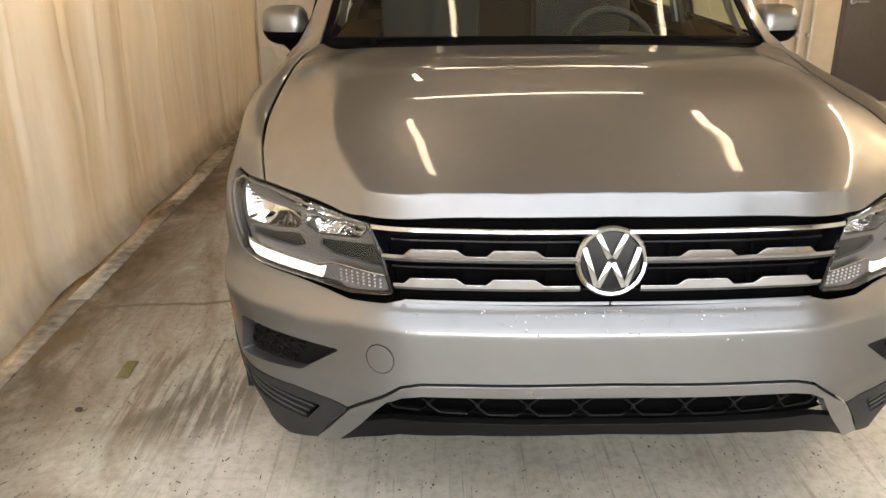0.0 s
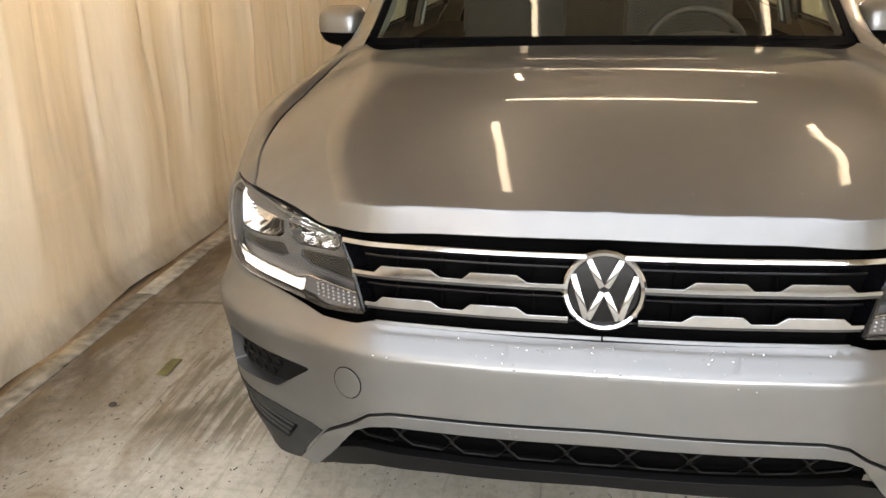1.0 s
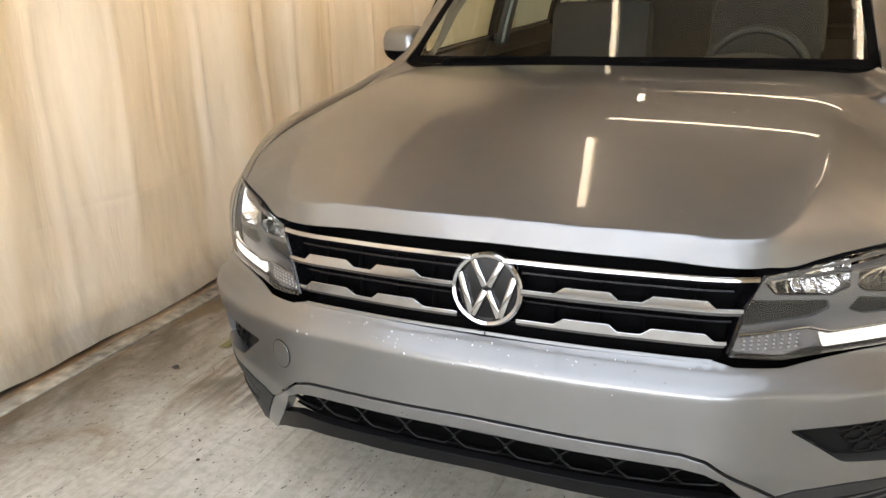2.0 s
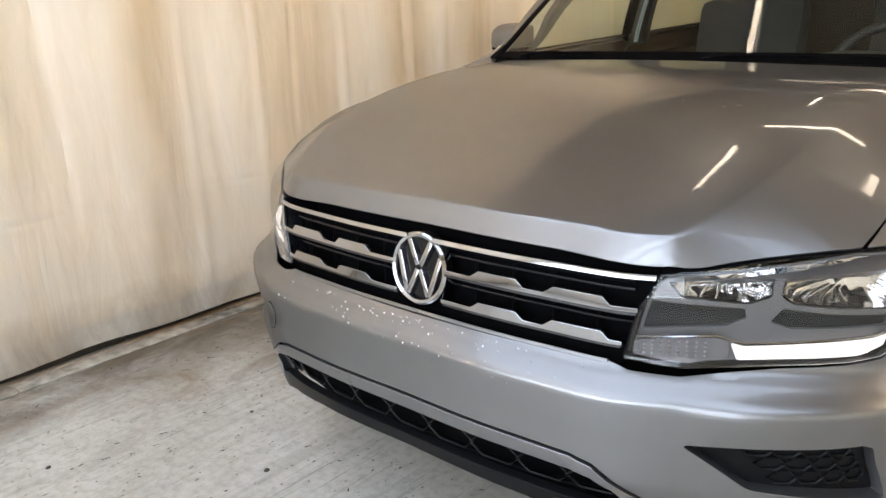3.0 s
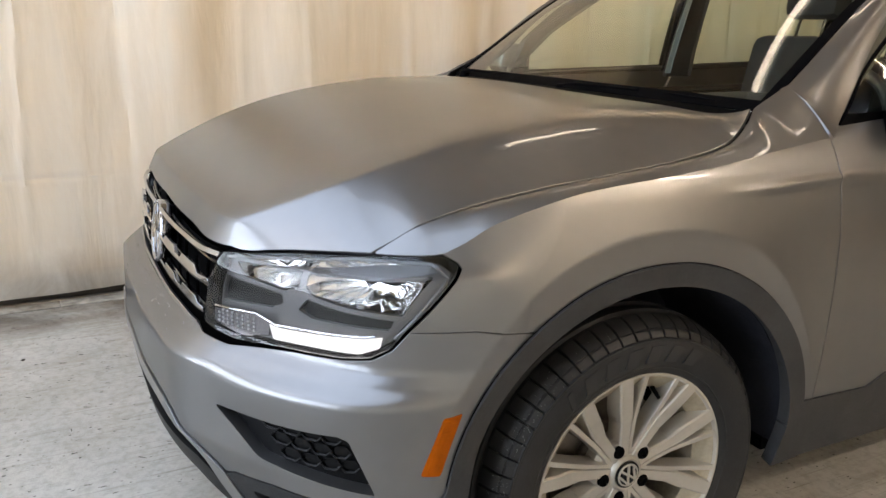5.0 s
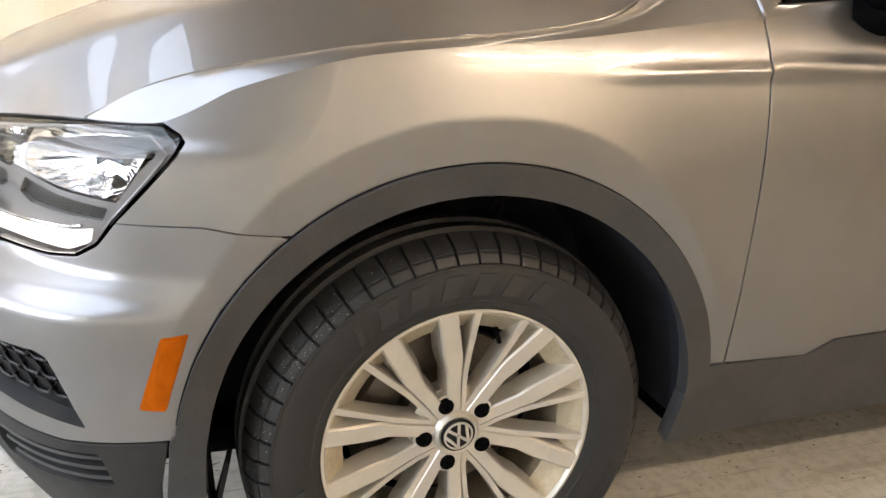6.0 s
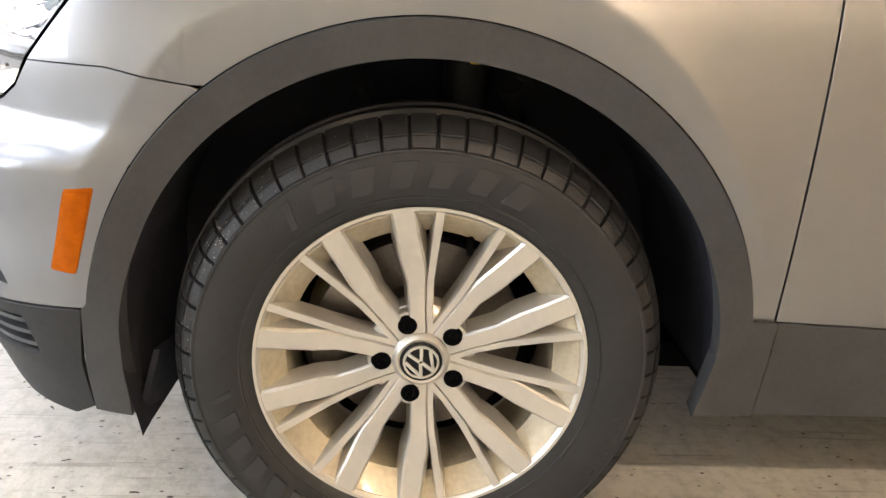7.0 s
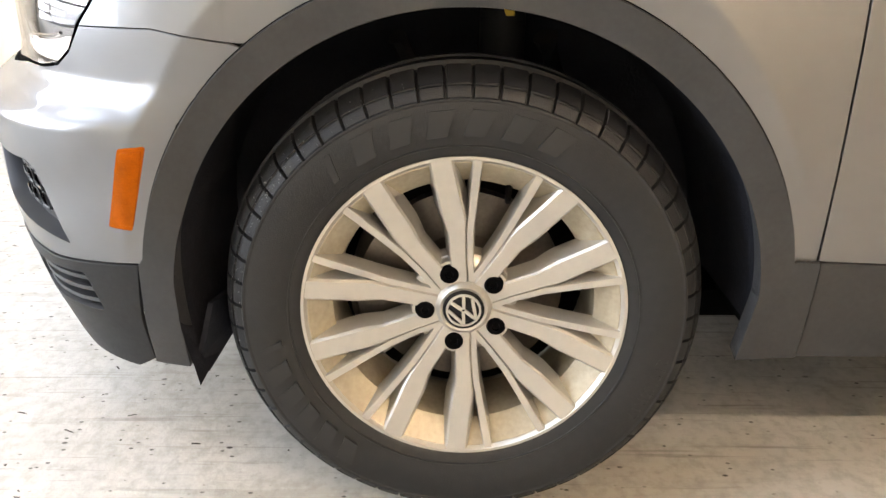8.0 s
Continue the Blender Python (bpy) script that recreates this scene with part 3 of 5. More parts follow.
def skin(u, z, out=0.0):
    """The point of the car's left skin at u, z (u < 0: the right side), moved outwards by out."""
    def raw(a, h):
        y0 = nose_y(h)
        if a < BEND:
            th = a / BEND * math.pi / 2
            y = y0 + CORNER * (1 - math.cos(th))
            y += (side_y(a, h) - y0 - CORNER - (a - BEND)) if a > BEND - .05 else 0.0
            x = half_width(y, h) * (math.sin(th) + .021 * bell((th - 1.05) / .25))
            return x, y + flat_nose(x, h)
        y = side_y(a, h)
        return half_width(y, h), y
    sgn = -1 if u < 0 else 1
    a = abs(u)
    x, y = raw(a, z)
    out += relief(a, z)
    e = 1e-3
    x1, y1 = raw(a + e, z)
    x0, y0 = raw(max(0, a - e), z) if a > e else (-x1, y1)
    tx, ty = x1 - x0, y1 - y0
    l = math.hypot(tx, ty)
    return sgn * (x + out * ty / l), y - out * tx / l, z


def by_x(x, z):
    """u on the nose where the skin reaches x."""
    g = math.asin(min(1.0, x / front_w(z))) / (math.pi / 2) * BEND
    lo, hi = max(0.0, g - .08), min(BEND, g + .08)
    for _ in range(12):
        mid = (lo + hi) / 2
        lo, hi = (mid, hi) if skin(mid, z)[0] < x else (lo, mid)
    return lo


def by_y(y, z):
    """u on the corner or flank where the skin reaches y."""
    d = y - nose_y(z) - CORNER
    if y + .06 - CORNER > .32:
        return BEND + y + .06 - CORNER
    g = math.acos(min(1.0, max(-1.0, -d / CORNER))) / (math.pi / 2) * BEND if d < 0 else BEND + d
    lo, hi = max(0.0, g - .2), g + .2
    for _ in range(15):
        mid = (lo + hi) / 2
        lo, hi = (mid, hi) if skin(mid, z)[1] < y else (lo, mid)
    return lo


# ---- the bay ----
def structure(name, bm, material, label, flat=True):
    return tagged(part(name, bm, material, None, "", flat), label, "", "", "structure")


def build_bay():
    structure("floor", box((WEST - .3, SOUTH - .3, -.2), (EAST + .3, NORTH + .3, 0)), M_FLOOR, "worn pale concrete floor, muddy along the curtain")
    bm = bmesh.new()
    add_box(bm, (WEST - .3, SKY_Y[1], TOP), (EAST + .3, NORTH + .3, TOP + .2))
    add_box(bm, (WEST - .3, SOUTH - .3, TOP), (EAST + .3, SKY_Y[0], TOP + .2))
    add_box(bm, (WEST - .3, SKY_Y[0], TOP), (SKY_X[0], SKY_Y[1], TOP + .2))
    add_box(bm, (SKY_X[1], SKY_Y[0], TOP), (EAST + .3, SKY_Y[1], TOP + .2))
    structure("ceiling", bm, M_CEIL, "dull beige painted ceiling with a skylight over the front")
    # the skylight: a grid of bars and panes
    light = tagged(new("skylight"), "broad gridded skylight that lets in bluish daylight", "", "", "structure")
    nx, ny = 3, 2
    for i in range(nx + 1):
        x = SKY_X[0] + (SKY_X[1] - SKY_X[0]) * i / nx
        part("bar", box((x - .014, SKY_Y[0], TOP + .03), (x + .014, SKY_Y[1], TOP + .10), .004), M_MULLION, light)
    for k in range(ny + 1):
        y = SKY_Y[0] + (SKY_Y[1] - SKY_Y[0]) * k / ny
        part("bar", box((SKY_X[0], y - .014, TOP + .034), (SKY_X[1], y + .014, TOP + .096), .004), M_MULLION, light)
    for i in range(nx):
        for k in range(ny):
            x, y = SKY_X[0] + (SKY_X[1] - SKY_X[0]) * i / nx, SKY_Y[0] + (SKY_Y[1] - SKY_Y[0]) * k / ny
            ob = part("pane", box((x + .025, y + .025, TOP + .06), (x + (SKY_X[1] - SKY_X[0]) / nx - .025, y + (SKY_Y[1] - SKY_Y[0]) / ny - .025, TOP + .066)), M_LENS, light)
            ob.visible_shadow = False
    structure("wall_west", box((WEST - .2, SOUTH - .2, 0), (WEST, NORTH + .2, TOP)), M_WALL, "plain wall behind the canvas curtain")
    structure("wall_east", box((EAST, SOUTH - .2, 0), (EAST + .2, NORTH + .2, TOP)), M_WALL, "cream painted wall along the bay")
    # north wall with a doorway
    bm = bmesh.new()
    add_box(bm, (WEST, NORTH, 0), (3.28, NORTH + .2, TOP))
    add_box(bm, (4.24, NORTH, 0), (EAST, NORTH + .2, TOP))
    add_box(bm, (3.28, NORTH, 2.1), (4.24, NORTH + .2, TOP))
    structure("wall_north", bm, M_DULL, "dull beige painted wall with a dark door")
    # south wall with the overhead door: solid below, rows of panes above
    bm = bmesh.new()
    add_box(bm, (WEST, SOUTH - .2, 0), (-1.75, SOUTH, TOP))
    add_box(bm, (3.2, SOUTH - .2, 0), (EAST, SOUTH, TOP))
    add_box(bm, (-1.75, SOUTH - .2, 3.3), (3.2, SOUTH, TOP))
    structure("wall_south", bm, M_WALL, "beige wall round the overhead bay door")
    door = tagged(new("door_2"), "closed white overhead bay door with rows of panes", "", "", "structure")
    part("door_panel", box((-1.75, SOUTH - .14, .01), (3.2, SOUTH - .09, PANE_Z[0] - .02), .008), M_HOUSING, door)
    cols, rows = 4, 17
    w, h = (PANE_X[1] - PANE_X[0]) / cols, (PANE_Z[1] - PANE_Z[0]) / rows
    for k in range(rows + 1):
        z = PANE_Z[0] + h * k
        part("rail", box((-1.75, SOUTH - .135, z - .016), (3.2, SOUTH - .085, z + .016), .003), M_MULLION, door)
    for i in range(cols + 1):
        x = PANE_X[0] + w * i
        part("stile", box((x - .035, SOUTH - .132, PANE_Z[0] + .017), (x + .035, SOUTH - .088, PANE_Z[1] - .017), .003), M_MULLION, door)
    for k in range(rows):
        for i in range(cols):
            x, z = PANE_X[0] + w * i, PANE_Z[0] + h * k
            ob = part("pane", box((x + .035, SOUTH - .112, z + .016), (x + w - .035, SOUTH - .106, z + h - .016)), M_LENS, door)
            ob.visible_shadow = False
    d = tagged(new("door_1"), "dark brown painted steel door, closed", "", "", "structure")
    part("leaf", box((3.32, NORTH + .05, .01), (4.20, NORTH + .10, 2.06), .004), M_DOOR, d)
    for lo, hi in (((3.28, NORTH - .02, 0), (3.32, NORTH + .16, 2.1)), ((4.20, NORTH - .02, 0), (4.24, NORTH + .16, 2.1)), ((3.32, NORTH - .02, 2.06), (4.20, NORTH + .16, 2.1))):
        part("jamb", box(lo, hi, .004), M_DOOR, d)
    bm = bmesh.new()
    add_lathe(bm, [(.028, 0), (.028, -.012), (.012, -.014), (.012, -.05)], 16, "y", (3.40, NORTH + .05, .90))
    add_tube(bm, [(3.40, NORTH, .90), (3.46, NORTH - .004, .90), (3.52, NORTH + .004, .90)], .010)
    part("door_handle", bm, M_STEEL, d, "brushed steel lever handle")


def build_curtain(name, y0, y1, x, z0, z1, label, across=False):
    """A canvas sheet hung in folds, a little wavy at its hem, with a stitched seam."""
    rng = random.Random(7 if across else 3)
    waves = [(rng.uniform(3.0, 15.0), rng.uniform(0, 6.28), rng.uniform(.3, 1.0)) for _ in range(10)]
    pleats = [(rng.uniform(y0, y1), rng.uniform(.012, .03), rng.uniform(.25, 1.0) * rng.choice((-1, 1)), rng.uniform(-.05, .05), rng.uniform(0, .8)) for _ in range(int((y1 - y0) * 4.0))]
    ny = int((y1 - y0) / .018)
    heights = sorted([z0 + (z1 - z0) * (j / 40) ** 1.5 for j in range(41)] + [z0 + .01, .115, .125, .535, .548, .556, .562, .570, .590])
    bm = bmesh.new()
    grid = []
    for h in heights:
        row = []
        for i in range(ny + 1):
            y = y0 + (y1 - y0) * i / ny
            f = sum(a * math.sin(w * (y + .03 * math.sin(2.1 * h + p)) + p) for w, p, a in waves) / 10
            depth = .042 + .06 * smooth(0.2, 1.6, h)
            dx = depth * f * 1.5 + .016 * noise.noise(Vector((y * 2.4, h * 1.9, 3.1))) + .006 * noise.noise(Vector((y * 9, h * 7, 1.1)))
            for py, w, s, lean, low in pleats:
                d = (y - py - lean * h) / w
                if abs(d) < 3:
                    dx += .017 * s * math.exp(-d * d) * smooth(low - .1, low + .3, h)
            # the hem kicks out, and an old fold line runs along the cloth
            dx += .03 * smooth(.55, .0, h) * noise.noise(Vector((y * 1.4, 1.7, 8.0))) + .045 * smooth(.14, 0, h)
            dx += .004 * math.exp(-((h - .559) / .010) ** 2) * smooth(-.3, .3, noise.noise(Vector((y * 1.1, 9.2, 2.0))))
            zz = h + .03 * noise.noise(Vector((y * .9, .3, 5.0))) * math.exp(-((h - .56) / .25) ** 2) + (.014 * noise.noise(Vector((y * 1.8, 0.3, 5.0))) if h < z0 + .02 else 0)
            row.append(bm.verts.new((y, x + dx, zz) if across else (x + dx, y, zz)))
        grid.append(row)
    for q, s in zip(grid, grid[1:]):
        for i in range(ny):
            bm.faces.new((q[i], q[i + 1], s[i + 1], s[i]))
    bmesh.ops.solidify(bm, geom=bm.faces[:], thickness=.003)
    bmesh.ops.recalc_face_normals(bm, faces=bm.faces)
    cur = tagged(part(name, bm, M_CURTAIN), label, "curtain")
    return cur


def build_edges():
    """The dark block added for the shade under the curtain's hem, and the curtain's track."""
    bm = bmesh.new()
    rng = random.Random(5)
    y = SOUTH
    while y < NORTH - .1:
        l = min(rng.uniform(.7, 1.3), NORTH - y)
        # added block: stops light under the hem and darkens the gap
        add_box(bm, (-2.06, y + .004, 0), (-1.925 + rng.uniform(-.004, .004), y + l - .004, .060 + rng.uniform(-.004, .004)), .008)
        y += l
    tagged(part("hem_gap_block", bm, M_HEM_GAP), "low dark block added for the shade under the curtain hem", "", "", "structure")
    bm = bmesh.new()
    y = SOUTH
    while y < NORTH - .1:
        l = min(rng.uniform(1.2, 2.2), NORTH - y)
        add_box(bm, (-1.872, y + .003, 0), (-1.792 + rng.uniform(-.014, .010), y + l - .003, .007), .003)
        y += l
    tagged(part("edge_strip", bm, M_STRIP), "pale wet strip along the muddy curtain foot", "", "", "structure")
    tagged(part("curtain_track", box((-1.96, SOUTH, 3.40), (-1.90, NORTH, 3.46), .006), M_STEEL), "galvanised track that carries the canvas curtain", "curtain track")


def build_tube(at, length, along_y, glowing, on_wall=False, turn=0.0):
    """A strip light: channel, two end caps and a glowing tube."""
    x, y, z = at
    lamp = tagged(new("strip_light"), "long warm white strip light under the ceiling, some rows added unseen", "light", "strip lights")
    lamp.location = at
    h = length / 2
    m = Matrix.Rotation(radians((90 if along_y else 0) + turn), 4, "Z")
    part("channel", box((-h, -.035, .03), (h, .035, .075), .006, m), M_HOUSING, lamp)
    for s in (-1, 1):
        part("end_cap", box((min(s * h, s * (h - .03)), -.03, -.02), (max(s * h, s * (h - .03)), .03, .03), .004, m), M_HOUSING, lamp)
        if on_wall:
            part("bracket", box((s * h * .7 - .02, -.10, .035), (s * h * .7 + .02, -.03, .07), 0, m), M_STEEL, lamp)
        else:
            part("hanger", box((s * h * .7 - .006, -.006, .075), (s * h * .7 + .006, .006, TOP - z), 0, m), M_STEEL, lamp)
    bm = bmesh.new()
    add_tube(bm, [(-h + .03, 0, 0), (h - .03, 0, 0)], .022, 12)
    bmesh.ops.transform(bm, matrix=m, verts=bm.verts)
    part("tube", bm, glowing, lamp, "glowing warm white tube")
    return lamp


build_bay()
build_edges()
build_curtain("canvas_curtain", SOUTH + .02, NORTH - .03, -1.902, .040, 3.40, "creased cream canvas curtain, brown splashes along its hem")
build_curtain("rear_canvas_curtain", -1.86, 1.2, NORTH - .12, .05, 3.40, "cream canvas curtain across the back of the bay", True)
LAMPS = [((-.48, 1.83, 3.1), .90, True), ((1.28, 1.93, 3.1), .90, True)]
# unseen lamps added behind the curtain to make its cloth glow
for y in (-2.4, -.4, 1.6, 3.6):
    build_tube((-2.75, y, 2.9), 1.4, True, M_TUBE_BACKLIGHT)
LAMPS += [((.25, 2.97, 3.1), 1.62, False), ((-.55, 4.45, 3.1), .62, True), ((.62, 5.45, 3.1), 2.1, False)]
for at, length, along in LAMPS:
    build_tube(at, length, along, M_TUBE, turn=(7.5 if along else 3.0) if at[1] < 5 else 0.0)
# a brighter row added along the east wall to lighten the car's flank
for y in (2.1, 3.7):
    build_tube((3.70, y, 3.1), 1.4, True, M_TUBE_FILL)


# ---- the car ----
car = tagged(new("car"), "silver compact sport utility car, dusty, daytime running lights on", "car")


def front(*pts):
    """Outline corners on the nose, given as x and z."""
    return [(math.copysign(by_x(abs(x), z), x), z) for x, z in (dense(pts, .03, False) if len(pts) > 1 else pts)]


def flank(*pts):
    """Outline corners on the corner and side, given as y and z."""
    return [(by_y(y, z), z) for y, z in (dense(pts, .010, False) if len(pts) > 1 else pts)]


def flank_ring(*pts):
    """A whole outline on the side, given as y and z, with straight edges as seen from the side."""
    return [(by_y(y, z), z) for y, z in dense(pts, .010)]


def on_left(u, z):
    return skin(u, z)


def arc(cy, cz, r, a0, a1, n=26):
    return [(cy + r * math.cos(radians(a0 + (a1 - a0) * k / n)), cz + r * math.sin(radians(a0 + (a1 - a0) * k / n))) for k in range(n + 1)]


WHEEL_Y, WHEEL_Z, BASE = .792, .338, 2.79
ARCH_OUT, ARCH_IN, ARCH_Z = .442, .40, .366
DOOR_SEAM = 1.262
crease_z = curve((.25, .853), (.36, .859), (.40, .875), (.46, .906), (.64, .952), (.93, .978), (1.25, 1.012), (1.6, 1.036), (2.4, 1.055), (3.4, 1.075), (4.5, 1.08))
seam_x = curve((.267, .762), (.40, .787), (.60, .803), (.90, .812), (1.02, .806), (1.09, .782), (1.165, .730))
seam_z = curve((.267, .853), (.349, .898), (.453, .926), (.607, .950), (.793, .968), (.996, .997), (1.055, 1.016), (1.10, 1.040), (1.165, 1.067))
lip_z = curve((0, .833), (.30, .830), (.515, .822), (.65, .839), (.762, .853))
ridge_x = curve((.06, .494), (.115, .530), (.20, .570), (.32, .603), (.50, .622), (.75, .640), (1.17, .650))
ridge_drop = curve((.10, .016), (.28, .013), (.60, .022), (1.1, .028))
middle_z = curve((.03, .8665), (.061, .8800), (.12, .9035), (.1995, .9335), (.3062, .9725), (.462, 1.0215), (.5662, 1.045), (.6753, 1.062), (.8362, 1.077), (.9788, 1.079), (1.2, 1.080))
HOOD_BACK = .985


LAMP = front((.512, .816), (.485, .758), (.463, .664), (.555, .655), (.685, .666)) + flank((.205, .672), (.242, .680), (.270, .700), (.292, .733), (.376, .826), (.386, .842), (.364, .855), (.276, .851)) + front((.65, .836), (.58, .824))


def lip_edge(x):
    z = lip_z(x)
    return skin(by_x(max(x, 1e-5), z), z)


lip_y = curve(*[(.04 * k, lip_edge(.04 * k)[1]) for k in range(20)])
# outer edge of the bonnet, along the lamp and then the seam: x and height by y
_outer = [lip_edge(x) for x in (.53, .60, .65, .70, .74)]
edge_x = curve(*[(p[1], p[0]) for p in _outer], *[(y, seam_x(y)) for y in (.285, .36, .45, .60, .75, .90, 1.02, 1.09, 1.165)])
edge_z = curve(*[(p[1], p[2]) for p in _outer], *[(y, seam_z(y)) for y in (.285, .36, .45, .60, .75, .90, .996, 1.055, 1.10, 1.165)])


def soft_min(a, b, k):
    return (a + b - math.sqrt((a - b) ** 2 + k * k)) / 2


def ramp(q, w):
    """Zero below 0, q above it, rounded over about w."""
    return (q + math.sqrt(q * q + w * w)) / 2


def hood_top(x, y):
    """The bonnet behind its lip: a nearly flat middle that rolls over to a ridge, and a steeper shoulder outside it."""
    xr = ridge_x(y)
    w = .006 + .030 * smooth(.30, .80, y)
    k = (ridge_drop(y) - .0095) / (xr * xr)

    def inner(q):
        return middle_z(y) - k * q * q - .19 * ramp(q - xr + .045, .05)
    xe = max(edge_x(y), xr + .02)
    fall = (inner(xe) - edge_z(y)) / ramp(xe - xr, w)
    return inner(x) - fall * ramp(x - xr, w)


def hood_height(x, y):
    """Height of the bonnet at x, y, with the front lip above the grille."""
    z = hood_top(x, y)
    if x > .57:
        return z
    f, fz = lip_y(x), lip_z(x)
    yc = f + .026 - .003 * smooth(.35, .53, x)
    lip = fz + (hood_top(x, yc) - fz) * (y - f) / (yc - f)
    k = smooth(.50, .57, x)
    return (1 - k) * soft_min(lip, z, .0016) + k * z


def hood_point(a, b):
    """The bonnet: a across (-1 to 1), b from its front lip (0) to the windscreen (1)."""
    s, a = (-1 if a < 0 else 1), min(1.0, abs(a))
    fx = .762 * a
    f = lip_y(fx)
    ys = .278 + (1.165 - .278) * b
    x = fx + (seam_x(ys) - seam_x(.278)) * a
    back = HOOD_BACK + (1.165 - HOOD_BACK) * a ** 4
    q = b ** (1.0 + .25 * (1 - a))
    y = f + (back - f) * q
    return s * x, y, hood_height(x, y)


def build_hood():
    sheet("bonnet", hood_point, 190, 190, M_PAINT, car, .008, -1 + .004, 1 - .004, .004, 1)


def wing_top(p, q):
    """The top of the front wing, from the bonnet's seam (p = 0) to its outer crease (p = 1); q runs backwards."""
    y = .272 + (1.262 - .272) * q
    if y < 1.165:
        i = Vector((seam_x(y) + .004, y, seam_z(y)))
    else:
        t = (y - 1.165) / .097
        i = Vector((.735 - .005 * t, y, 1.068 + .045 * t))
    zc = crease_z(y)
    o = Vector(skin(by_y(y, zc), zc))
    v = i.lerp(o, p)
    v.z += .010 * math.sin(math.pi * p) * smooth(.3, .5, y)
    return v.x, v.y, v.z


def build_body():
    # bumper skin with two openings for the side grilles
    fog = front((.577, .540)) + flank((.178, .548), (.194, .540), (.236, .432)) + front((.674, .463))
    fog = rounded(fog, .012)
    low = .009
    half = front((.001, .650), (.30, .652), (.44, .655), (.475, .648), (.555, .645), (.685, .661)) + flank((.206, .667), (.2445, .675), (.2735, .696), (.298, .730), (.405, .731), (.503, .715)) + \
        [(by_y(y, z), z) for y, z in arc(WHEEL_Y, ARCH_Z, ARCH_OUT - .004, 128.5, 174, 36)] + flank((.344, .418)) + front((.816, .405), (.69, .409), (.60, .400), (.568, .388), (.50, .444), (.445, .484), (.40, .494), (.001, .500))
    right = [(-u, z) for u, z in half]
    outline = half[1:-1] + [half[-1]] + right[-2:0:-1] + [half[0]]
    outline = [half[0]] + half[1:] + right[:0:-1]
    holes = [fog, [(-u, z) for u, z in fog]]
    bumper = panel("front_bumper", on_left, outline[::-1], M_PAINT, car, .0075, .006, holes, .03)
    for fl in (False, True):
        ins = panel("side_grille", on_left, fog[::-1], M_DARK, car, .02, .004, out=-.027, flip=fl, label="black honeycomb side grille")
        # honeycomb ribs
        bm = bmesh.new()
        for r in range(3):
            for c in range(5):
                u, z = .60 + c * .045 + (.022 if r % 2 else 0), .475 + r * .026
                pts = []
                for k in range(7):
                    a = radians(60 * k)
                    uu, zz = u + .024 * math.cos(a), z + .013 * math.sin(a)
                    pts.append((uu, zz))
                if not all(inside(q, fog) for q in pts):
                    continue
                add_tube(bm, [skin(uu, zz, -.024) for uu, zz in pts], .0028, 5, False)
        if fl:
            for v in bm.verts:
                v.co.x *= -1
        part("rib", bm, M_DARK, ins)
    # tow-eye cover
    tow = [(-by_x(.487, .541) + .026 * math.cos(k * math.tau / 28), .541 + .031 * math.sin(k * math.tau / 28)) for k in range(28)]
    panel("tow_cover", on_left, tow, M_PAINT, car, .012, .004, out=.0022, label="round silver towing-eye cover")
    ring = bmesh.new()
    pts = [Vector(skin(-by_x(.487, .541) + .0272 * math.cos(k * math.tau / 40), .541 + .0322 * math.sin(k * math.tau / 40), .0004)) for k in range(41)]
    add_tube(ring, pts, .0013, 5, False)
    part("tow_cover_gap", ring, M_BLACK, car)
    # silver strip over the lower grille
    half = front((.001, .494), (.40, .488), (.442, .478), (.494, .439), (.562, .384), (.648, .262), (.606, .262), (.540, .345), (.476, .438), (.442, .457), (.40, .464), (.001, .468))
    outline = half + [(-u, z) for u, z in half[::-1]]
    panel("lower_trim", on_left, outline[::-1], M_SATIN, car, .016, .03, out=.004, label="satin silver strip over the lower grille")
    # lower grille: backing, mesh and lip
    lg = tagged(new("lower_grille"), "black honeycomb lower grille")
    lg.parent = car
    half = front((.001, .470), (.44, .462), (.54, .352), (.56, .335), (.001, .350))
    outline = half + [(-u, z) for u, z in half[::-1]]
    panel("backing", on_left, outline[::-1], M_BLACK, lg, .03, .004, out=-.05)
    for i in range(-5, 6):
        uc = i * .090
        bm = bmesh.new()
        hexa = [(uc + .048 * a, .430 + .024 * b) for a, b in ((-1, 0), (-.55, 1), (.55, 1), (1, 0), (.55, -1), (-.55, -1), (-1, 0))]
        add_tube(bm, [skin(u, z, -.018) for u, z in hexa], .0024, 6, False)
        part("rib", bm, M_DARK, lg)
    bm = bmesh.new()
    for z0 in (.452, .404):
        add_tube(bm, [skin(-.42 + .84 * k / 40, z0 + .004 * math.cos(3 * k / 40), -.026) for k in range(41)], .004, 6)
    part("crossbar", bm, M_BLACK, lg)
    half = front((.001, .394), (.30, .392), (.47, .380), (.545, .352), (.604, .268), (.55, .300), (.45, .338), (.30, .358), (.001, .366))
    outline = half + [(-u, z) for u, z in half[::-1]]
    panel("lower_lip", on_left, outline[::-1], M_DARK, car, .018, .02, out=.002, label="grey-black plastic lip under the bumper")
    # dark cladding of the lower corners and wheel arches
    vent = front((.632, .372)) + flank((.250, .388)) + flank((.268, .325)) + front((.672, .312))
    vent = rounded(vent, .01)
    clad = front((.570, .383), (.60, .396), (.69, .405), (.816, .401)) + flank((.342, .414), (.329, .330), (.326, .240)) + front((.80, .215), (.735, .215), (.652, .255))
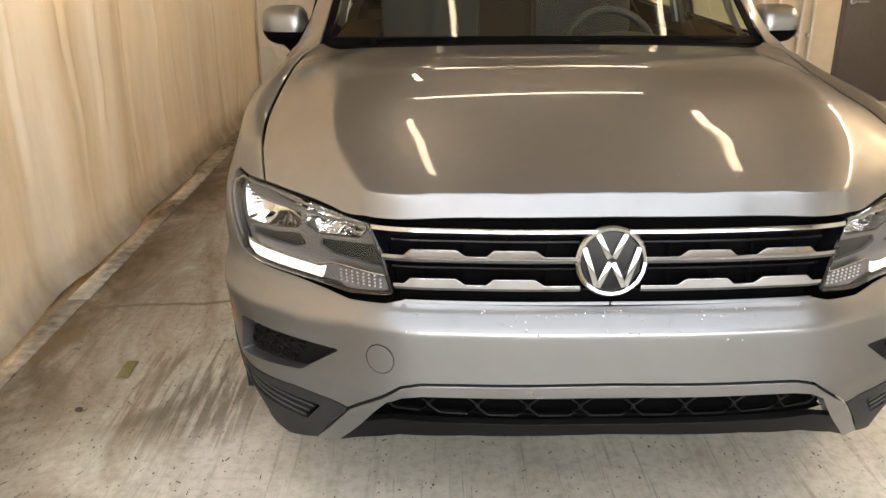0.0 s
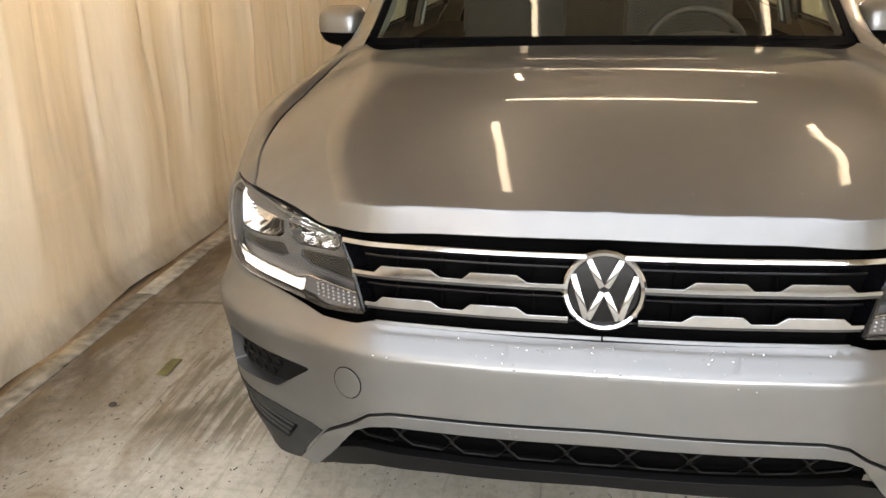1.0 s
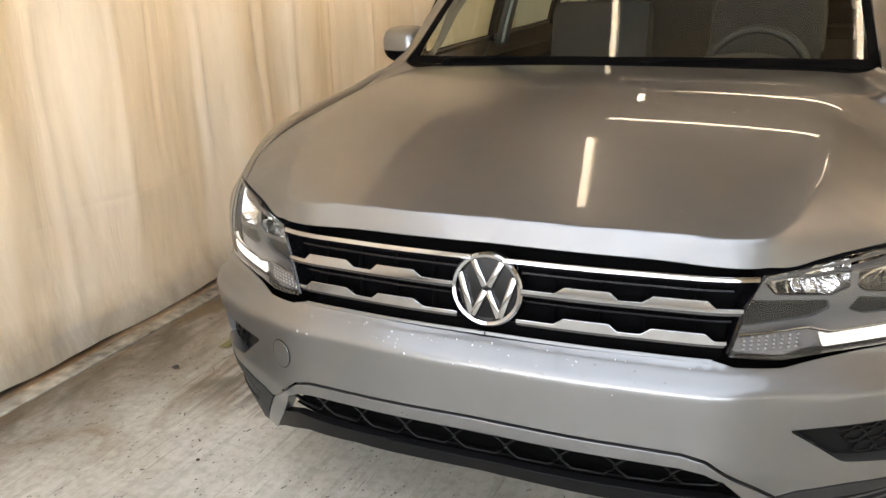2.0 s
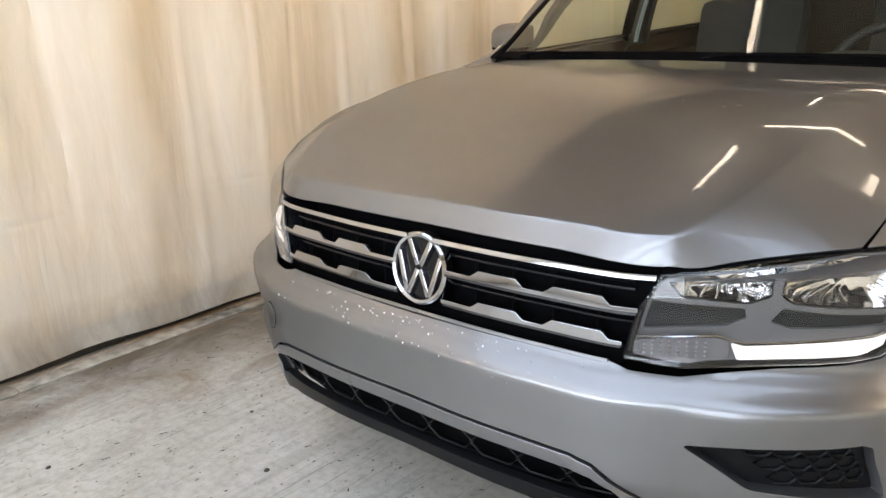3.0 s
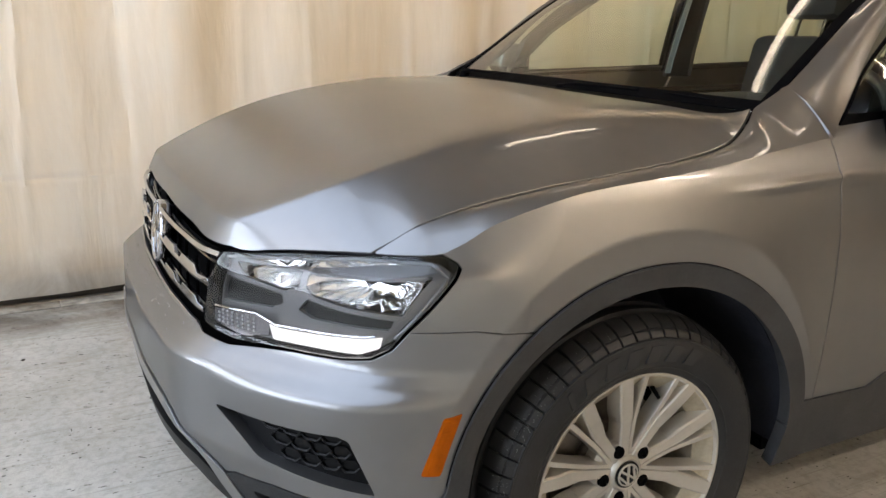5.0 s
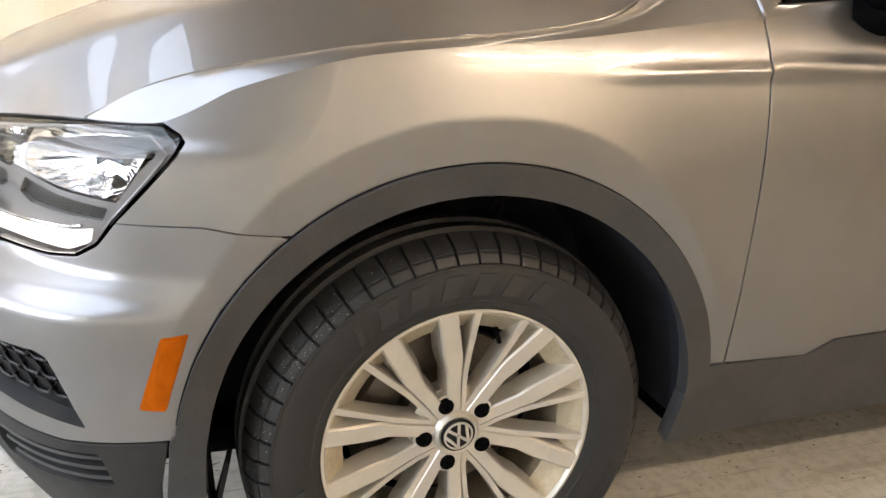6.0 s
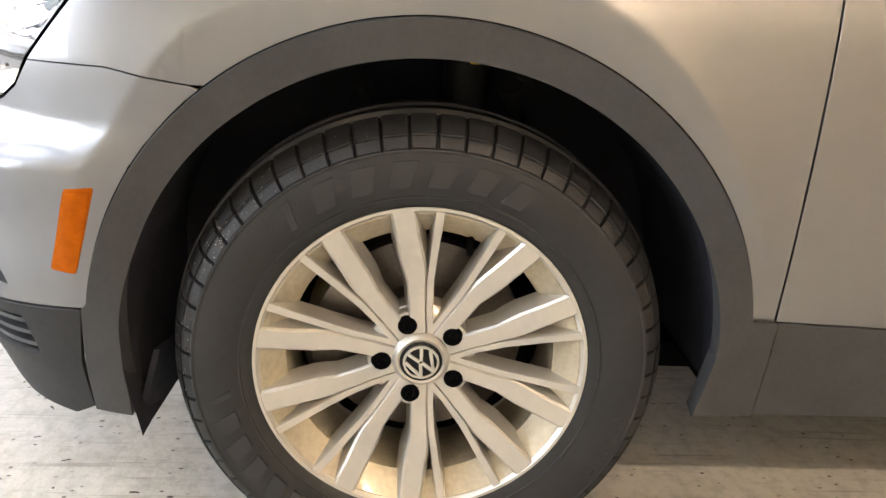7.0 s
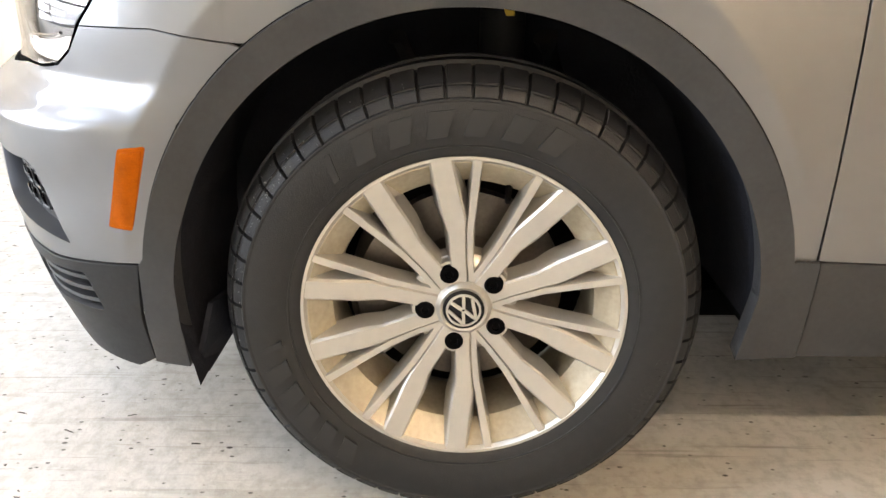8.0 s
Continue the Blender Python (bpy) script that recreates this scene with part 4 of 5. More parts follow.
    for fl in (False, True):
        cl = panel("corner_cladding", on_left, clad[::-1], M_TRIM_SHADED, car, .016, .008, [vent[::-1]], .03, out=.002, flip=fl, label="grey-black textured corner cladding")
        panel("vent_backing", on_left, vent[::-1], M_BLACK, cl, .02, .003, out=-.026, flip=fl)
        for k in range(3):
            z0 = .328 + .019 * k
            bm = bmesh.new()
            u0, u1 = by_x(.682 - .012 * k, z0), by_y(.262 - .004 * k, z0)
            for i in range(14):
                u = u0 + (u1 - u0) * i / 13
                z = z0 + (.02 * (i / 13 - .5))
                a, b = skin(u, z, -.004), skin(u, z, -.026)
                bm.verts.new((a[0], a[1], z - .003)), bm.verts.new((a[0], a[1], z + .003)), bm.verts.new((b[0], b[1], z + .003)), bm.verts.new((b[0], b[1], z - .003))
            bm.verts.ensure_lookup_table()
            for i in range(13):
                for q in range(4):
                    bm.faces.new([bm.verts[4 * i + q], bm.verts[4 * i + (q + 1) % 4], bm.verts[4 * i + 4 + (q + 1) % 4], bm.verts[4 * i + 4 + q]])
            bmesh.ops.recalc_face_normals(bm, faces=bm.faces)
            if fl:
                for v in bm.verts:
                    v.co.x *= -1
            part("slat", bm, M_TRIM, cl)
        # arch trims, front and rear
        outer = flank((.332, .240), (.347, .418)) + [(by_y(y, z), z) for y, z in arc(WHEEL_Y, ARCH_Z, ARCH_OUT, 172, 9, 110)] + flank((1.234, .437), (1.263, .436), (1.263, .283))
        inner = flank((1.180, .278), (1.194, .400)) + [(by_y(y, z), z) for y, z in arc(WHEEL_Y, ARCH_Z - .003, ARCH_IN, 2, 179, 110)] + flank((.3905, .300), (.386, .240))
        panel("arch_trim", on_left, (outer + inner)[::-1], M_TRIM, car, .014, .03, out=.007, flip=fl, label="grey-black plastic wheel-arch trim")
        y2 = WHEEL_Y + BASE
        outer = flank((y2 - .46, .437)) + [(by_y(y, z), z) for y, z in arc(y2, ARCH_Z, ARCH_OUT, 171, 6, 34)] + flank((y2 + .50, .41), (y2 + .50, .30))
        inner = flank((y2 + .41, .30)) + [(by_y(y, z), z) for y, z in arc(y2, ARCH_Z, ARCH_IN, 3, 176, 34)] + flank((y2 - .40, .283), (y2 - .46, .283))
        panel("arch_trim", on_left, (outer + inner)[::-1], M_TRIM, car, .02, .03, out=.007, flip=fl, label="grey-black plastic wheel-arch trim")
        # side marker
        mk = rounded(flank((.3435, .583), (.3795, .586), (.343, .467), (.309, .470)), .006)
        mk = [(u, z) for u, z in mk]
        marker = panel("side_marker", on_left, mk[::-1], M_ORANGE, car, .008, .004, out=.0007, flip=fl, label="amber side marker lamp")
        cu, cz = sum(p[0] for p in mk) / len(mk), sum(p[1] for p in mk) / len(mk)
        panel("lens", on_left, [(cu + .76 * (u - cu), cz + .90 * (z - cz)) for u, z in mk][::-1], M_ORANGE, marker, .008, .003, out=.0018, flip=fl)
        # dark joint between the arch trim and the paint
        rim_out = [(by_y(y, z), z) for y, z in arc(WHEEL_Y, ARCH_Z, ARCH_OUT + .0014, 170, 11, 110)]
        rim_in = [(by_y(y, z), z) for y, z in arc(WHEEL_Y, ARCH_Z, ARCH_OUT - .002, 11, 170, 110)]
        panel("joint_strip", on_left, (rim_out + rim_in)[::-1], M_BLACK, car, .006, .003, out=.0014, flip=fl, label="thin black joint strip")
        # front wing
        wing = flank((.299, .7325), (.405, .7335), (.5045, .7176)) + [(by_y(y, z), z) for y, z in arc(WHEEL_Y, ARCH_Z, ARCH_OUT - .006, 126.5, 11, 90)] + flank((1.232, .434), (1.260, .434), (DOOR_SEAM - .0022, .70), (DOOR_SEAM - .0022, crease_z(1.257)))
        wing += [(by_y(y, crease_z(y)), crease_z(y)) for y in [1.22 - .024 * k for k in range(34)]] + flank((.40, crease_z(.40)), (.366, .860), (.386, .8475), (.391, .838), (.380, .822), (.300, .7335))
        panel("front_wing", on_left, wing[::-1], M_PAINT, car, .006, .006, flip=fl)
        sheet("wing_top", wing_top, 10, 60, M_PAINT, car, .006, flip=not fl)
        # sills, doors, rear quarter
        sill = flank_ring((1.266, .434), (1.44, .428), (1.50, .455), (2.2, .47), (3.118, .47), (3.118, .283), (1.266, .283))
        panel("sill_cladding", on_left, sill[::-1], M_TRIM, car, .03, .02, out=.004, flip=fl, label="grey-black plastic sill cladding")
        for nm, ya, yb in (("front_door", DOOR_SEAM + .002, 2.33), ("rear_door", 2.338, 3.40)):
            top = [(ya + (yb - ya) * k / 12, crease_z(ya + (yb - ya) * k / 12)) for k in range(13)]
            if nm == "front_door":
                bot = [(yb, .475), (2.2, .472), (1.50, .457), (1.44, .430), (ya, .437)]
            else:
                bot = arc(WHEEL_Y + BASE, ARCH_Z, ARCH_OUT + .005, 115, 165, 12) + [(ya, .475)]
            dr = panel(nm, on_left, flank_ring(*(top + bot))[::-1], M_PAINT, car, .02, .006, flip=fl)
            bm = bmesh.new()
            yh = yb - .16
            h = [skin(by_y(yh - .20 + .2 * k / 8, .93), .93, .012 + .022 * math.sin(math.pi * k / 8)) for k in range(9)]
            add_tube(bm, h, [.008] + [.012] * 7 + [.008], 8)
            if fl:
                for v in bm.verts:
                    v.co.x *= -1
            part("handle", bm, M_PAINT, dr)
        quarter = flank_ring(*([(y, crease_z(y)) for y in (3.408, 3.7, 4.0, 4.2)] + [(4.2, .41)] + arc(WHEEL_Y + BASE, ARCH_Z, ARCH_OUT + .004, 8, 113.5, 22)))
        panel("rear_wing", on_left, quarter[::-1], M_PAINT, car, .025, .006, flip=fl)
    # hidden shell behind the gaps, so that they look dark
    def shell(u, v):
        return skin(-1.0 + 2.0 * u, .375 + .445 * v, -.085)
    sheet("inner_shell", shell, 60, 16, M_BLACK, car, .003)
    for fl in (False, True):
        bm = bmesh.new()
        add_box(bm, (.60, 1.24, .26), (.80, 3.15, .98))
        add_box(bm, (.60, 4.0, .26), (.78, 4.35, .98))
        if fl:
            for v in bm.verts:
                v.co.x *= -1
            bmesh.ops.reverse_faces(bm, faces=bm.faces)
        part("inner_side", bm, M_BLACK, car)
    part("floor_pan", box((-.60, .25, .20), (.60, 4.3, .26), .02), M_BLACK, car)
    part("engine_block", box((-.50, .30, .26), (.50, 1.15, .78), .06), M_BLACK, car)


build_hood()
build_body()


def bowl(name, outline, o0, o1, k, material, parent, flip, flutes=0):
    """A dished reflector behind an outline on the skin."""
    pts = dense(outline, .012)
    cu, cz = sum(p[0] for p in pts) / len(pts), sum(p[1] for p in pts) / len(pts)
    bm = bmesh.new()
    rings = []
    for j in range(7):
        q = j / 6
        s = 1 - (1 - k) * q ** 1.6
        ring = []
        for i, (u, z) in enumerate(pts):
            w = .004 * math.sin(i * 1.1) * math.sin(math.pi * q) if flutes else 0
            x, y, h = skin(cu + (u - cu) * s, cz + (z - cz) * s, o0 + (o1 - o0) * math.sin(q * math.pi / 2) + w)
            ring.append(bm.verts.new((-x if flip else x, y, h)))
        rings.append(ring)
    n = len(pts)
    for a, b in zip(rings, rings[1:]):
        for i in range(n):
            bm.faces.new((a[i], a[(i + 1) % n], b[(i + 1) % n], b[i]))
    bm.faces.new(rings[-1])
    bmesh.ops.recalc_face_normals(bm, faces=bm.faces)
    return part(name, bm, material, parent)


def build_headlight(fl):
    lamp = tagged(new("headlight"), "clear headlight with two reflectors and a lit white running light")
    lamp.parent = car
    lens = panel("lens", on_left, LAMP[::-1], M_LENS, lamp, .018, .002, flip=fl)
    lens.visible_shadow = False
    panel("housing", on_left, LAMP[::-1], M_LAMPDARK, lamp, .02, .002, out=-.085, flip=fl)
    # rim wall
    bm = bmesh.new()
    pts = dense(LAMP, .012)
    ra = [bm.verts.new(skin(u, z, -.002)) for u, z in pts]
    rb = [bm.verts.new(skin(u, z, -.088)) for u, z in pts]
    for i in range(len(pts)):
        j = (i + 1) % len(pts)
        bm.faces.new((ra[i], ra[j], rb[j], rb[i]))
    if fl:
        for v in bm.verts:
            v.co.x *= -1
    bmesh.ops.recalc_face_normals(bm, faces=bm.faces)
    part("rim_wall", bm, M_GLOSS, lamp)
    big = rounded(front((.522, .800), (.600, .815), (.668, .824), (.672, .778), (.640, .764), (.545, .772)), .006)
    small = rounded(front((.682, .826), (.720, .832)) + flank((.345, .836), (.285, .752)) + front((.760, .757), (.700, .766), (.684, .778)), .006)
    d1 = rounded(front((.500, .766), (.545, .762), (.636, .756), (.640, .738), (.612, .722), (.487, .711)), .004)
    d2 = rounded(front((.688, .758), (.755, .748)) + flank((.272, .742), (.262, .722)) + front((.700, .720), (.672, .732)), .004)
    edge = [(.97 * u + .03 * .62, .96 * z + .04 * .755) for u, z in LAMP]
    panel("bezel", on_left, edge[::-1], M_BEZEL, lamp, .016, .02, [big[::-1], small[::-1], d1[::-1], d2[::-1]], .012, out=-.030, flip=fl)
    bowl("reflector", big, -.032, -.080, .45, M_MIRROR, lamp, fl, 1)
    bowl("reflector", small, -.032, -.080, .45, M_MIRROR, lamp, fl, 1)
    panel("dark_panel", on_left, d1[::-1], M_LAMPDARK, lamp, .02, .002, out=-.038, flip=fl)
    panel("dark_panel", on_left, d2[::-1], M_LAMPDARK, lamp, .02, .002, out=-.038, flip=fl)
    drl = rounded(front((.619, .696), (.636, .690)) + flank((.229, .706), (.256, .713), (.252, .694), (.222, .678)) + front((.70, .673), (.628, .668)), .004)
    panel("running_light", on_left, drl[::-1], M_DRL, lamp, .014, .006, out=-.014, flip=fl, label="glowing white running light")
    for i in range(7):
        x0 = .650 + .022 * i
        cell = rounded(front((x0, .689 + .0018 * i), (x0 + .017, .690 + .0018 * i), (x0 + .017, .677 + .0012 * i), (x0, .676 + .0012 * i)), .003)
        panel("led_cell", on_left, cell[::-1], M_LED, lamp, .014, .006, out=-.010, flip=fl)
    ind = rounded(front((.475, .692), (.578, .708), (.618, .699), (.615, .671), (.560, .662), (.474, .668)), .004)
    idc = panel("indicator", on_left, ind[::-1], M_INDIC, lamp, .014, .004, out=-.016, flip=fl, label="clear dotted indicator")
    for r in range(4):
        for c in range(8):
            u, z = by_x(.492 + .013 * c, .68), .672 + .008 * r
            if not inside((u, z), ind):
                continue
            bm = bmesh.new()
            bmesh.ops.create_icosphere(bm, subdivisions=1, radius=.0028, matrix=Matrix.Translation(skin(u, z, -.015)))
            if fl:
                for v in bm.verts:
                    v.co.x *= -1
            part("indicator_dot", bm, M_STEEL, lamp)
    bm = bmesh.new()
    line = front((.480, .702), (.596, .711), (.636, .699)) + flank((.232, .713), (.248, .718))
    add_tube(bm, [skin(u, z, -.010) for u, z in dense(line, .03, False)], .0026, 6)
    if fl:
        for v in bm.verts:
            v.co.x *= -1
    part("chrome_line", bm, M_CHROME, lamp)
    bm = bmesh.new()
    line = front((.520, .806), (.60, .818), (.70, .832), (.76, .841)) + flank((.345, .842), (.366, .822), (.300, .745), (.276, .716))
    add_tube(bm, [skin(u, z, -.010) for u, z in dense(line, .03, False)], .003, 6)
    if fl:
        for v in bm.verts:
            v.co.x *= -1
    part("rim_line", bm, M_BEZEL, lamp)


build_headlight(False)
build_headlight(True)


def build_grille():
    g = tagged(new("grille"), "black grille with chrome bars")
    g.parent = car
    half = front((.001, .826), (.30, .823), (.508, .815), (.481, .758), (.459, .663), (.44, .655), (.001, .646))
    outline = half + [(-u, z) for u, z in half[::-1]]
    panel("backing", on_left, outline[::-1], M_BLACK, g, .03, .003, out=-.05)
    for s in (1, -1):
        # upper bar, two stepped bars, thin bottom line
        for z, x0, x1, h, steps in ((.809, .035, .503, .0075, ()), (.7525, .072, .481, .0065, 1), (.6895, .064, .457, .0065, 1), (.655, .002, .436, .005, ())):
            low_edge = [(x0, z - h / 2), (x1, z - h / 2)]
            if steps:
                t = .0135
                up = [(x1, z + h / 2), (.435, z + h / 2), (.420, z + h / 2 + t), (.325, z + h / 2 + t), (.305, z + h / 2), (.262, z + h / 2), (.246, z + h / 2 + t), (.160, z + h / 2 + t), (.140, z + h / 2), (x0, z + h / 2)]
            else:
                up = [(x1, z + h / 2), (x0, z + h / 2)]
            def bar(pts, material, out, label):
                poly = [(s * by_x(x, zz), zz) for x, zz in pts]
                return panel("chrome_bar", on_left, poly if s > 0 else poly[::-1], material, g, .02, .009, out=out, label=label)
            bar(low_edge + up, M_CHROME if z > .66 else M_SATIN, .002, "polished chrome bar")
            if steps:
                # a strip of darker metal paints the shaded underside below a bright edge
                bar([(x0, z - h / 2 - .0062), (x1 - .003, z - h / 2 - .0062), (x1 - .001, z - h / 2 - .0012), (x0, z - h / 2 - .0012)], M_BAR_SHADE, -.001, "chrome bar underside, its shade put into the grey")
        for z in (.792, .778, .733, .720, .672):
            bm = bmesh.new()
            add_tube(bm, [skin(s * (.01 + (by_x(.47, z) - .01) * k / 20), z, -.030) for k in range(21)], .0035, 6)
            part("slat", bm, M_GLOSS, g)
        for x in (.13, .22, .31, .40):
            bm = bmesh.new()
            add_tube(bm, [skin(s * by_x(x, z), z, -.034) for z in (.668, .70, .75, .795)], .0035, 6)
            part("upright", bm, M_BLACK, g)
        bm = bmesh.new()
        add_tube(bm, [skin(s * by_x(x, z), z, -.004) for x, z in ((.512, .814), (.486, .758), (.463, .668))], .005, 6)
        part("end_frame", bm, M_GLOSS, g)
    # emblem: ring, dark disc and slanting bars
    em = g
    R = .076
    tilt = Matrix.Translation((0, .012, .7445)) @ Matrix.Rotation(radians(-8), 4, "X")
    bm = bmesh.new()
    add_lathe(bm, [(R - .013, -.001), (R - .010, -.008), (R - .004, -.010), (R, -.006), (R + .001, .004), (R, .014), (R - .013, .014)], 64, "y", close=True)
    bmesh.ops.transform(bm, matrix=tilt, verts=bm.verts)
    part("emblem_ring", bm, M_CHROME, em, "round chrome emblem ring")
    bm = bmesh.new()
    add_lathe(bm, [(.0, .002), (R - .011, .002), (R - .011, .030), (.0, .030)], 64, "y")
    bmesh.ops.transform(bm, matrix=tilt, verts=bm.verts)
    part("emblem_disc", bm, M_GLOSS, em)
    for x0, z0, x1, z1 in ((-.030, .058, -.004, .006), (.030, .058, .004, .006), (-.058, .030, -.030, -.056), (.058, .030, .030, -.056), (-.028, -.056, -.003, -.002), (.028, -.056, .003, -.002)):
        bm = bmesh.new()
        d = Vector((x1 - x0, 0, z1 - z0))
        a = math.atan2(d.z, d.x)
        add_box(bm, (-d.length / 2, -.007, -.0062), (d.length / 2, .004, .0062), .002)
        bmesh.ops.transform(bm, matrix=tilt @ Matrix.Translation(((x0 + x1) / 2, 0, (z0 + z1) / 2)) @ Matrix.Rotation(-a, 4, "Y"), verts=bm.verts)
        part("emblem_bar", bm, M_CHROME, em)


build_grille()


# ---- wheels ----
def build_wheel(at, right=False):
    w = tagged(new("wheel"), "silver ten-spoke alloy wheel with a black road tyre")
    w.parent = car
    # built with its outer face towards +x and the hub at 0
    bm = bmesh.new()
    prof = [(.216, .058), (.222, .078), (.231, .088), (.238, .0925), (.2462, .0955), (.2470, .0972), (.2486, .0975), (.2494, .0968), (.2565, .0992), (.270, .1035), (.290, .1055), (.306, .1036), (.3085, .1046), (.3105, .1042), (.312, .1004), (.3185, .0970), (.3245, .0915), (.3258, .0875), (.3272, .0872), (.3284, .0885), (.3345, .0800), (.3405, .0660),
            (.3455, .047), (.341, .042), (.341, .034), (.3490, .032), (.3500, .012), (.343, .010), (.343, .002)]
    full = prof + [(r, -x) for r, x in prof[::-1]]
    n = 1140
    rings = []
    for j, (r, x) in enumerate(full):
        ring = []
        for k in range(n):
            a = k * math.tau / n
            rr, xx = r, x
            slot = k % 20 < 2
            if slot and .3115 < r and abs(x) > .043:
                rr = r - (.008 if r > .3380 else .005)
                xx = x - (.0045 if x > 0 else -.0045)
            if .258 < r < .262:
                xx = x + .001
            ring.append(bm.verts.new((xx, rr * math.cos(a), max(rr * math.sin(a), .004 - WHEEL_Z + .0))))
        rings.append(ring)
    for q, s in zip(rings, rings[1:]):
        for k in range(n):
            bm.faces.new((q[k], q[(k + 1) % n], s[(k + 1) % n], s[k]))
    bmesh.ops.recalc_face_normals(bm, faces=bm.faces)
    tyre = part("tyre", bm, M_RUBBER, w, "worn black tyre with raised sidewall marks")
    tyre.data.set_sharp_from_angle(angle=radians(26))
    # pale grit stuck to the shoulder
    rng = random.Random(17)
    bm = bmesh.new()
    for i in range(130):
        rr, ang = rng.uniform(.314, .340), radians(rng.gauss(152, 20))
        x = next(b[1] + (a[1] - b[1]) * (rr - b[0]) / (a[0] - b[0]) for a, b in zip(prof, prof[1:]) if a[0] <= rr <= b[0])
        bmesh.ops.create_icosphere(bm, subdivisions=1, radius=rng.uniform(.0003, .0009), matrix=Matrix.Translation((x, rr * math.cos(ang), rr * math.sin(ang))))
    part("grit", bm, M_GRIT, tyre, "scattered pale grit specks")
    # raised marks on the sidewall: plain blocks in an arc
    for a0, da, n_b, half in ((129, -10.6, 7, 3.0), (190, 8.4, 6, 2.6)):
        for i in range(n_b):
            bm = bmesh.new()
            for rr, lean in ((.262, -1.2), (.297, 1.2)):
                for t in (-half, half):
                    ang = radians(a0 + da * i + (1 if da > 0 else -1) * lean + t * (.35 if i == 0 else 1))
                    for x in (.100, .1056 if rr < .28 else .1062):
                        bm.verts.new((x, rr * math.cos(ang), rr * math.sin(ang)))
            bmesh.ops.convex_hull(bm, input=bm.verts)
            part("sidewall_mark", bm, M_MARK, w)
    for txt, a0, rr in (("215/65R17", -12, .284),):
        cu = bpy.data.curves.new("size_marking", "FONT")
        cu.body, cu.size, cu.extrude = txt, .024, .0012
        tmp = bpy.data.objects.new("size_marking", cu)
        scene.collection.objects.link(tmp)
        me = bpy.data.meshes.new_from_object(tmp.evaluated_get(bpy.context.evaluated_depsgraph_get()))
        bpy.data.objects.remove(tmp)
        for v in me.vertices:
            ang = radians(a0) - v.co.x / rr
            r2 = rr + v.co.y
            v.co = Vector((.1045 + v.co.z, r2 * math.cos(ang), r2 * math.sin(ang)))
        me.materials.append(M_MARK)
        ob = new("size_marking", me)
        ob.parent = w
    # rim barrel and flange
    rim = bmesh.new()
    add_lathe(rim, [(.214, .062), (.2325, .083), (.2315, .0905), (.2272, .0905), (.2235, .085), (.191, .055), (.188, .030), (.188, -.04), (.20, -.09), (.225, -.098), (.214, -.06), (.206, .0), (.208, .05)], 96, "x", close=True)
    r_ob = part("rim", rim, M_ALLOY, w, "silver rim with brown brake dust inside")
    bar = bmesh.new()
    add_lathe(bar, [(.2215, .0845), (.1900, .0555), (.1868, .030), (.1868, -.04), (.1878, -.04), (.1880, .030), (.1912, .0550), (.2235, .0840)], 96, "x", close=True)
    part("barrel", bar, M_DUSTY, w, "rim barrel stained with brake dust")
    # hub
    bm = bmesh.new()
    add_lathe(bm, [(.0, .070), (.031, .070), (.034, .072), (.040, .066), (.046, .052), (.048, .02), (.0, .02)], 60, "x")
    part("hub", bm, M_ALLOY, w)
    bm = bmesh.new()
    add_lathe(bm, [(.0, .0570), (.060, .0570), (.070, .0545), (.078, .046), (.080, .02), (.0, .02)], 60, "x")
    part("hub_face", bm, M_ALLOY, w)
    bm = bmesh.new()
    add_lathe(bm, [(.0, .0735), (.0275, .0735), (.0300, .0720), (.0305, .06), (.0, .06)], 48, "x")
    cap = part("hub_cap", bm, M_GLOSS, w, "round hub cap with a silver emblem")
    bm = bmesh.new()
    add_lathe(bm, [(.0222, .0758), (.0250, .0758), (.0256, .0745), (.0256, .07), (.0222, .07)], 48, "x", close=True)
    part("cap_ring", bm, M_ALLOY, w)
    q = .335
    for x0, z0, x1, z1 in ((-.030, .058, -.004, .006), (.030, .058, .004, .006), (-.058, .030, -.030, -.056), (.058, .030, .030, -.056), (-.028, -.056, -.003, -.002), (.028, -.056, .003, -.002)):
        bm = bmesh.new()
        d = Vector((x1 - x0, z1 - z0)) * q
        add_box(bm, (-.0012, -d.length / 2, -.0024), (.0024, d.length / 2, .0024), .0006)
        bmesh.ops.transform(bm, matrix=Matrix.Rotation(radians(28), 4, "X") @ Matrix.Translation((.0745, (x0 + x1) / 2 * q, (z0 + z1) / 2 * q)) @ Matrix.Rotation(math.atan2(d.y, d.x), 4, "X"), verts=bm.verts)
        part("cap_bar", bm, M_ALLOY, w)
    # ten spokes: a broad blade that widens, bends and leaves a thin side blade at the rim
    def blade(path, name):
        bm = bmesh.new()
        rings = []
        for r, off, wd, x, t in path:
            ring = []
            for dy, dx in ((-1.45, -t), (-1, -.0035), (-.80, 0), (.80, 0), (1, -.0035), (1.45, -t)):
                ring.append(bm.verts.new((x + dx, off + dy * wd / 2, r)))
            rings.append(ring)
        for a, b in zip(rings, rings[1:]):
            for i in range(6):
                bm.faces.new((a[i], a[(i + 1) % 6], b[(i + 1) % 6], b[i]))
        bm.faces.new(rings[0])
        bm.faces.new(rings[-1][::-1])
        bmesh.ops.recalc_face_normals(bm, faces=bm.faces)
        return bm
    broad = [(.034, -.004, .026, .064, .034), (.075, -.004, .024, .0665, .036), (.118, -.0045, .026, .0715, .036), (.136, -.0065, .032, .0745, .036), (.150, -.009, .034, .077, .036), (.190, -.0155, .033, .0845, .034), (.2275, -.0215, .034, .0900, .030)]
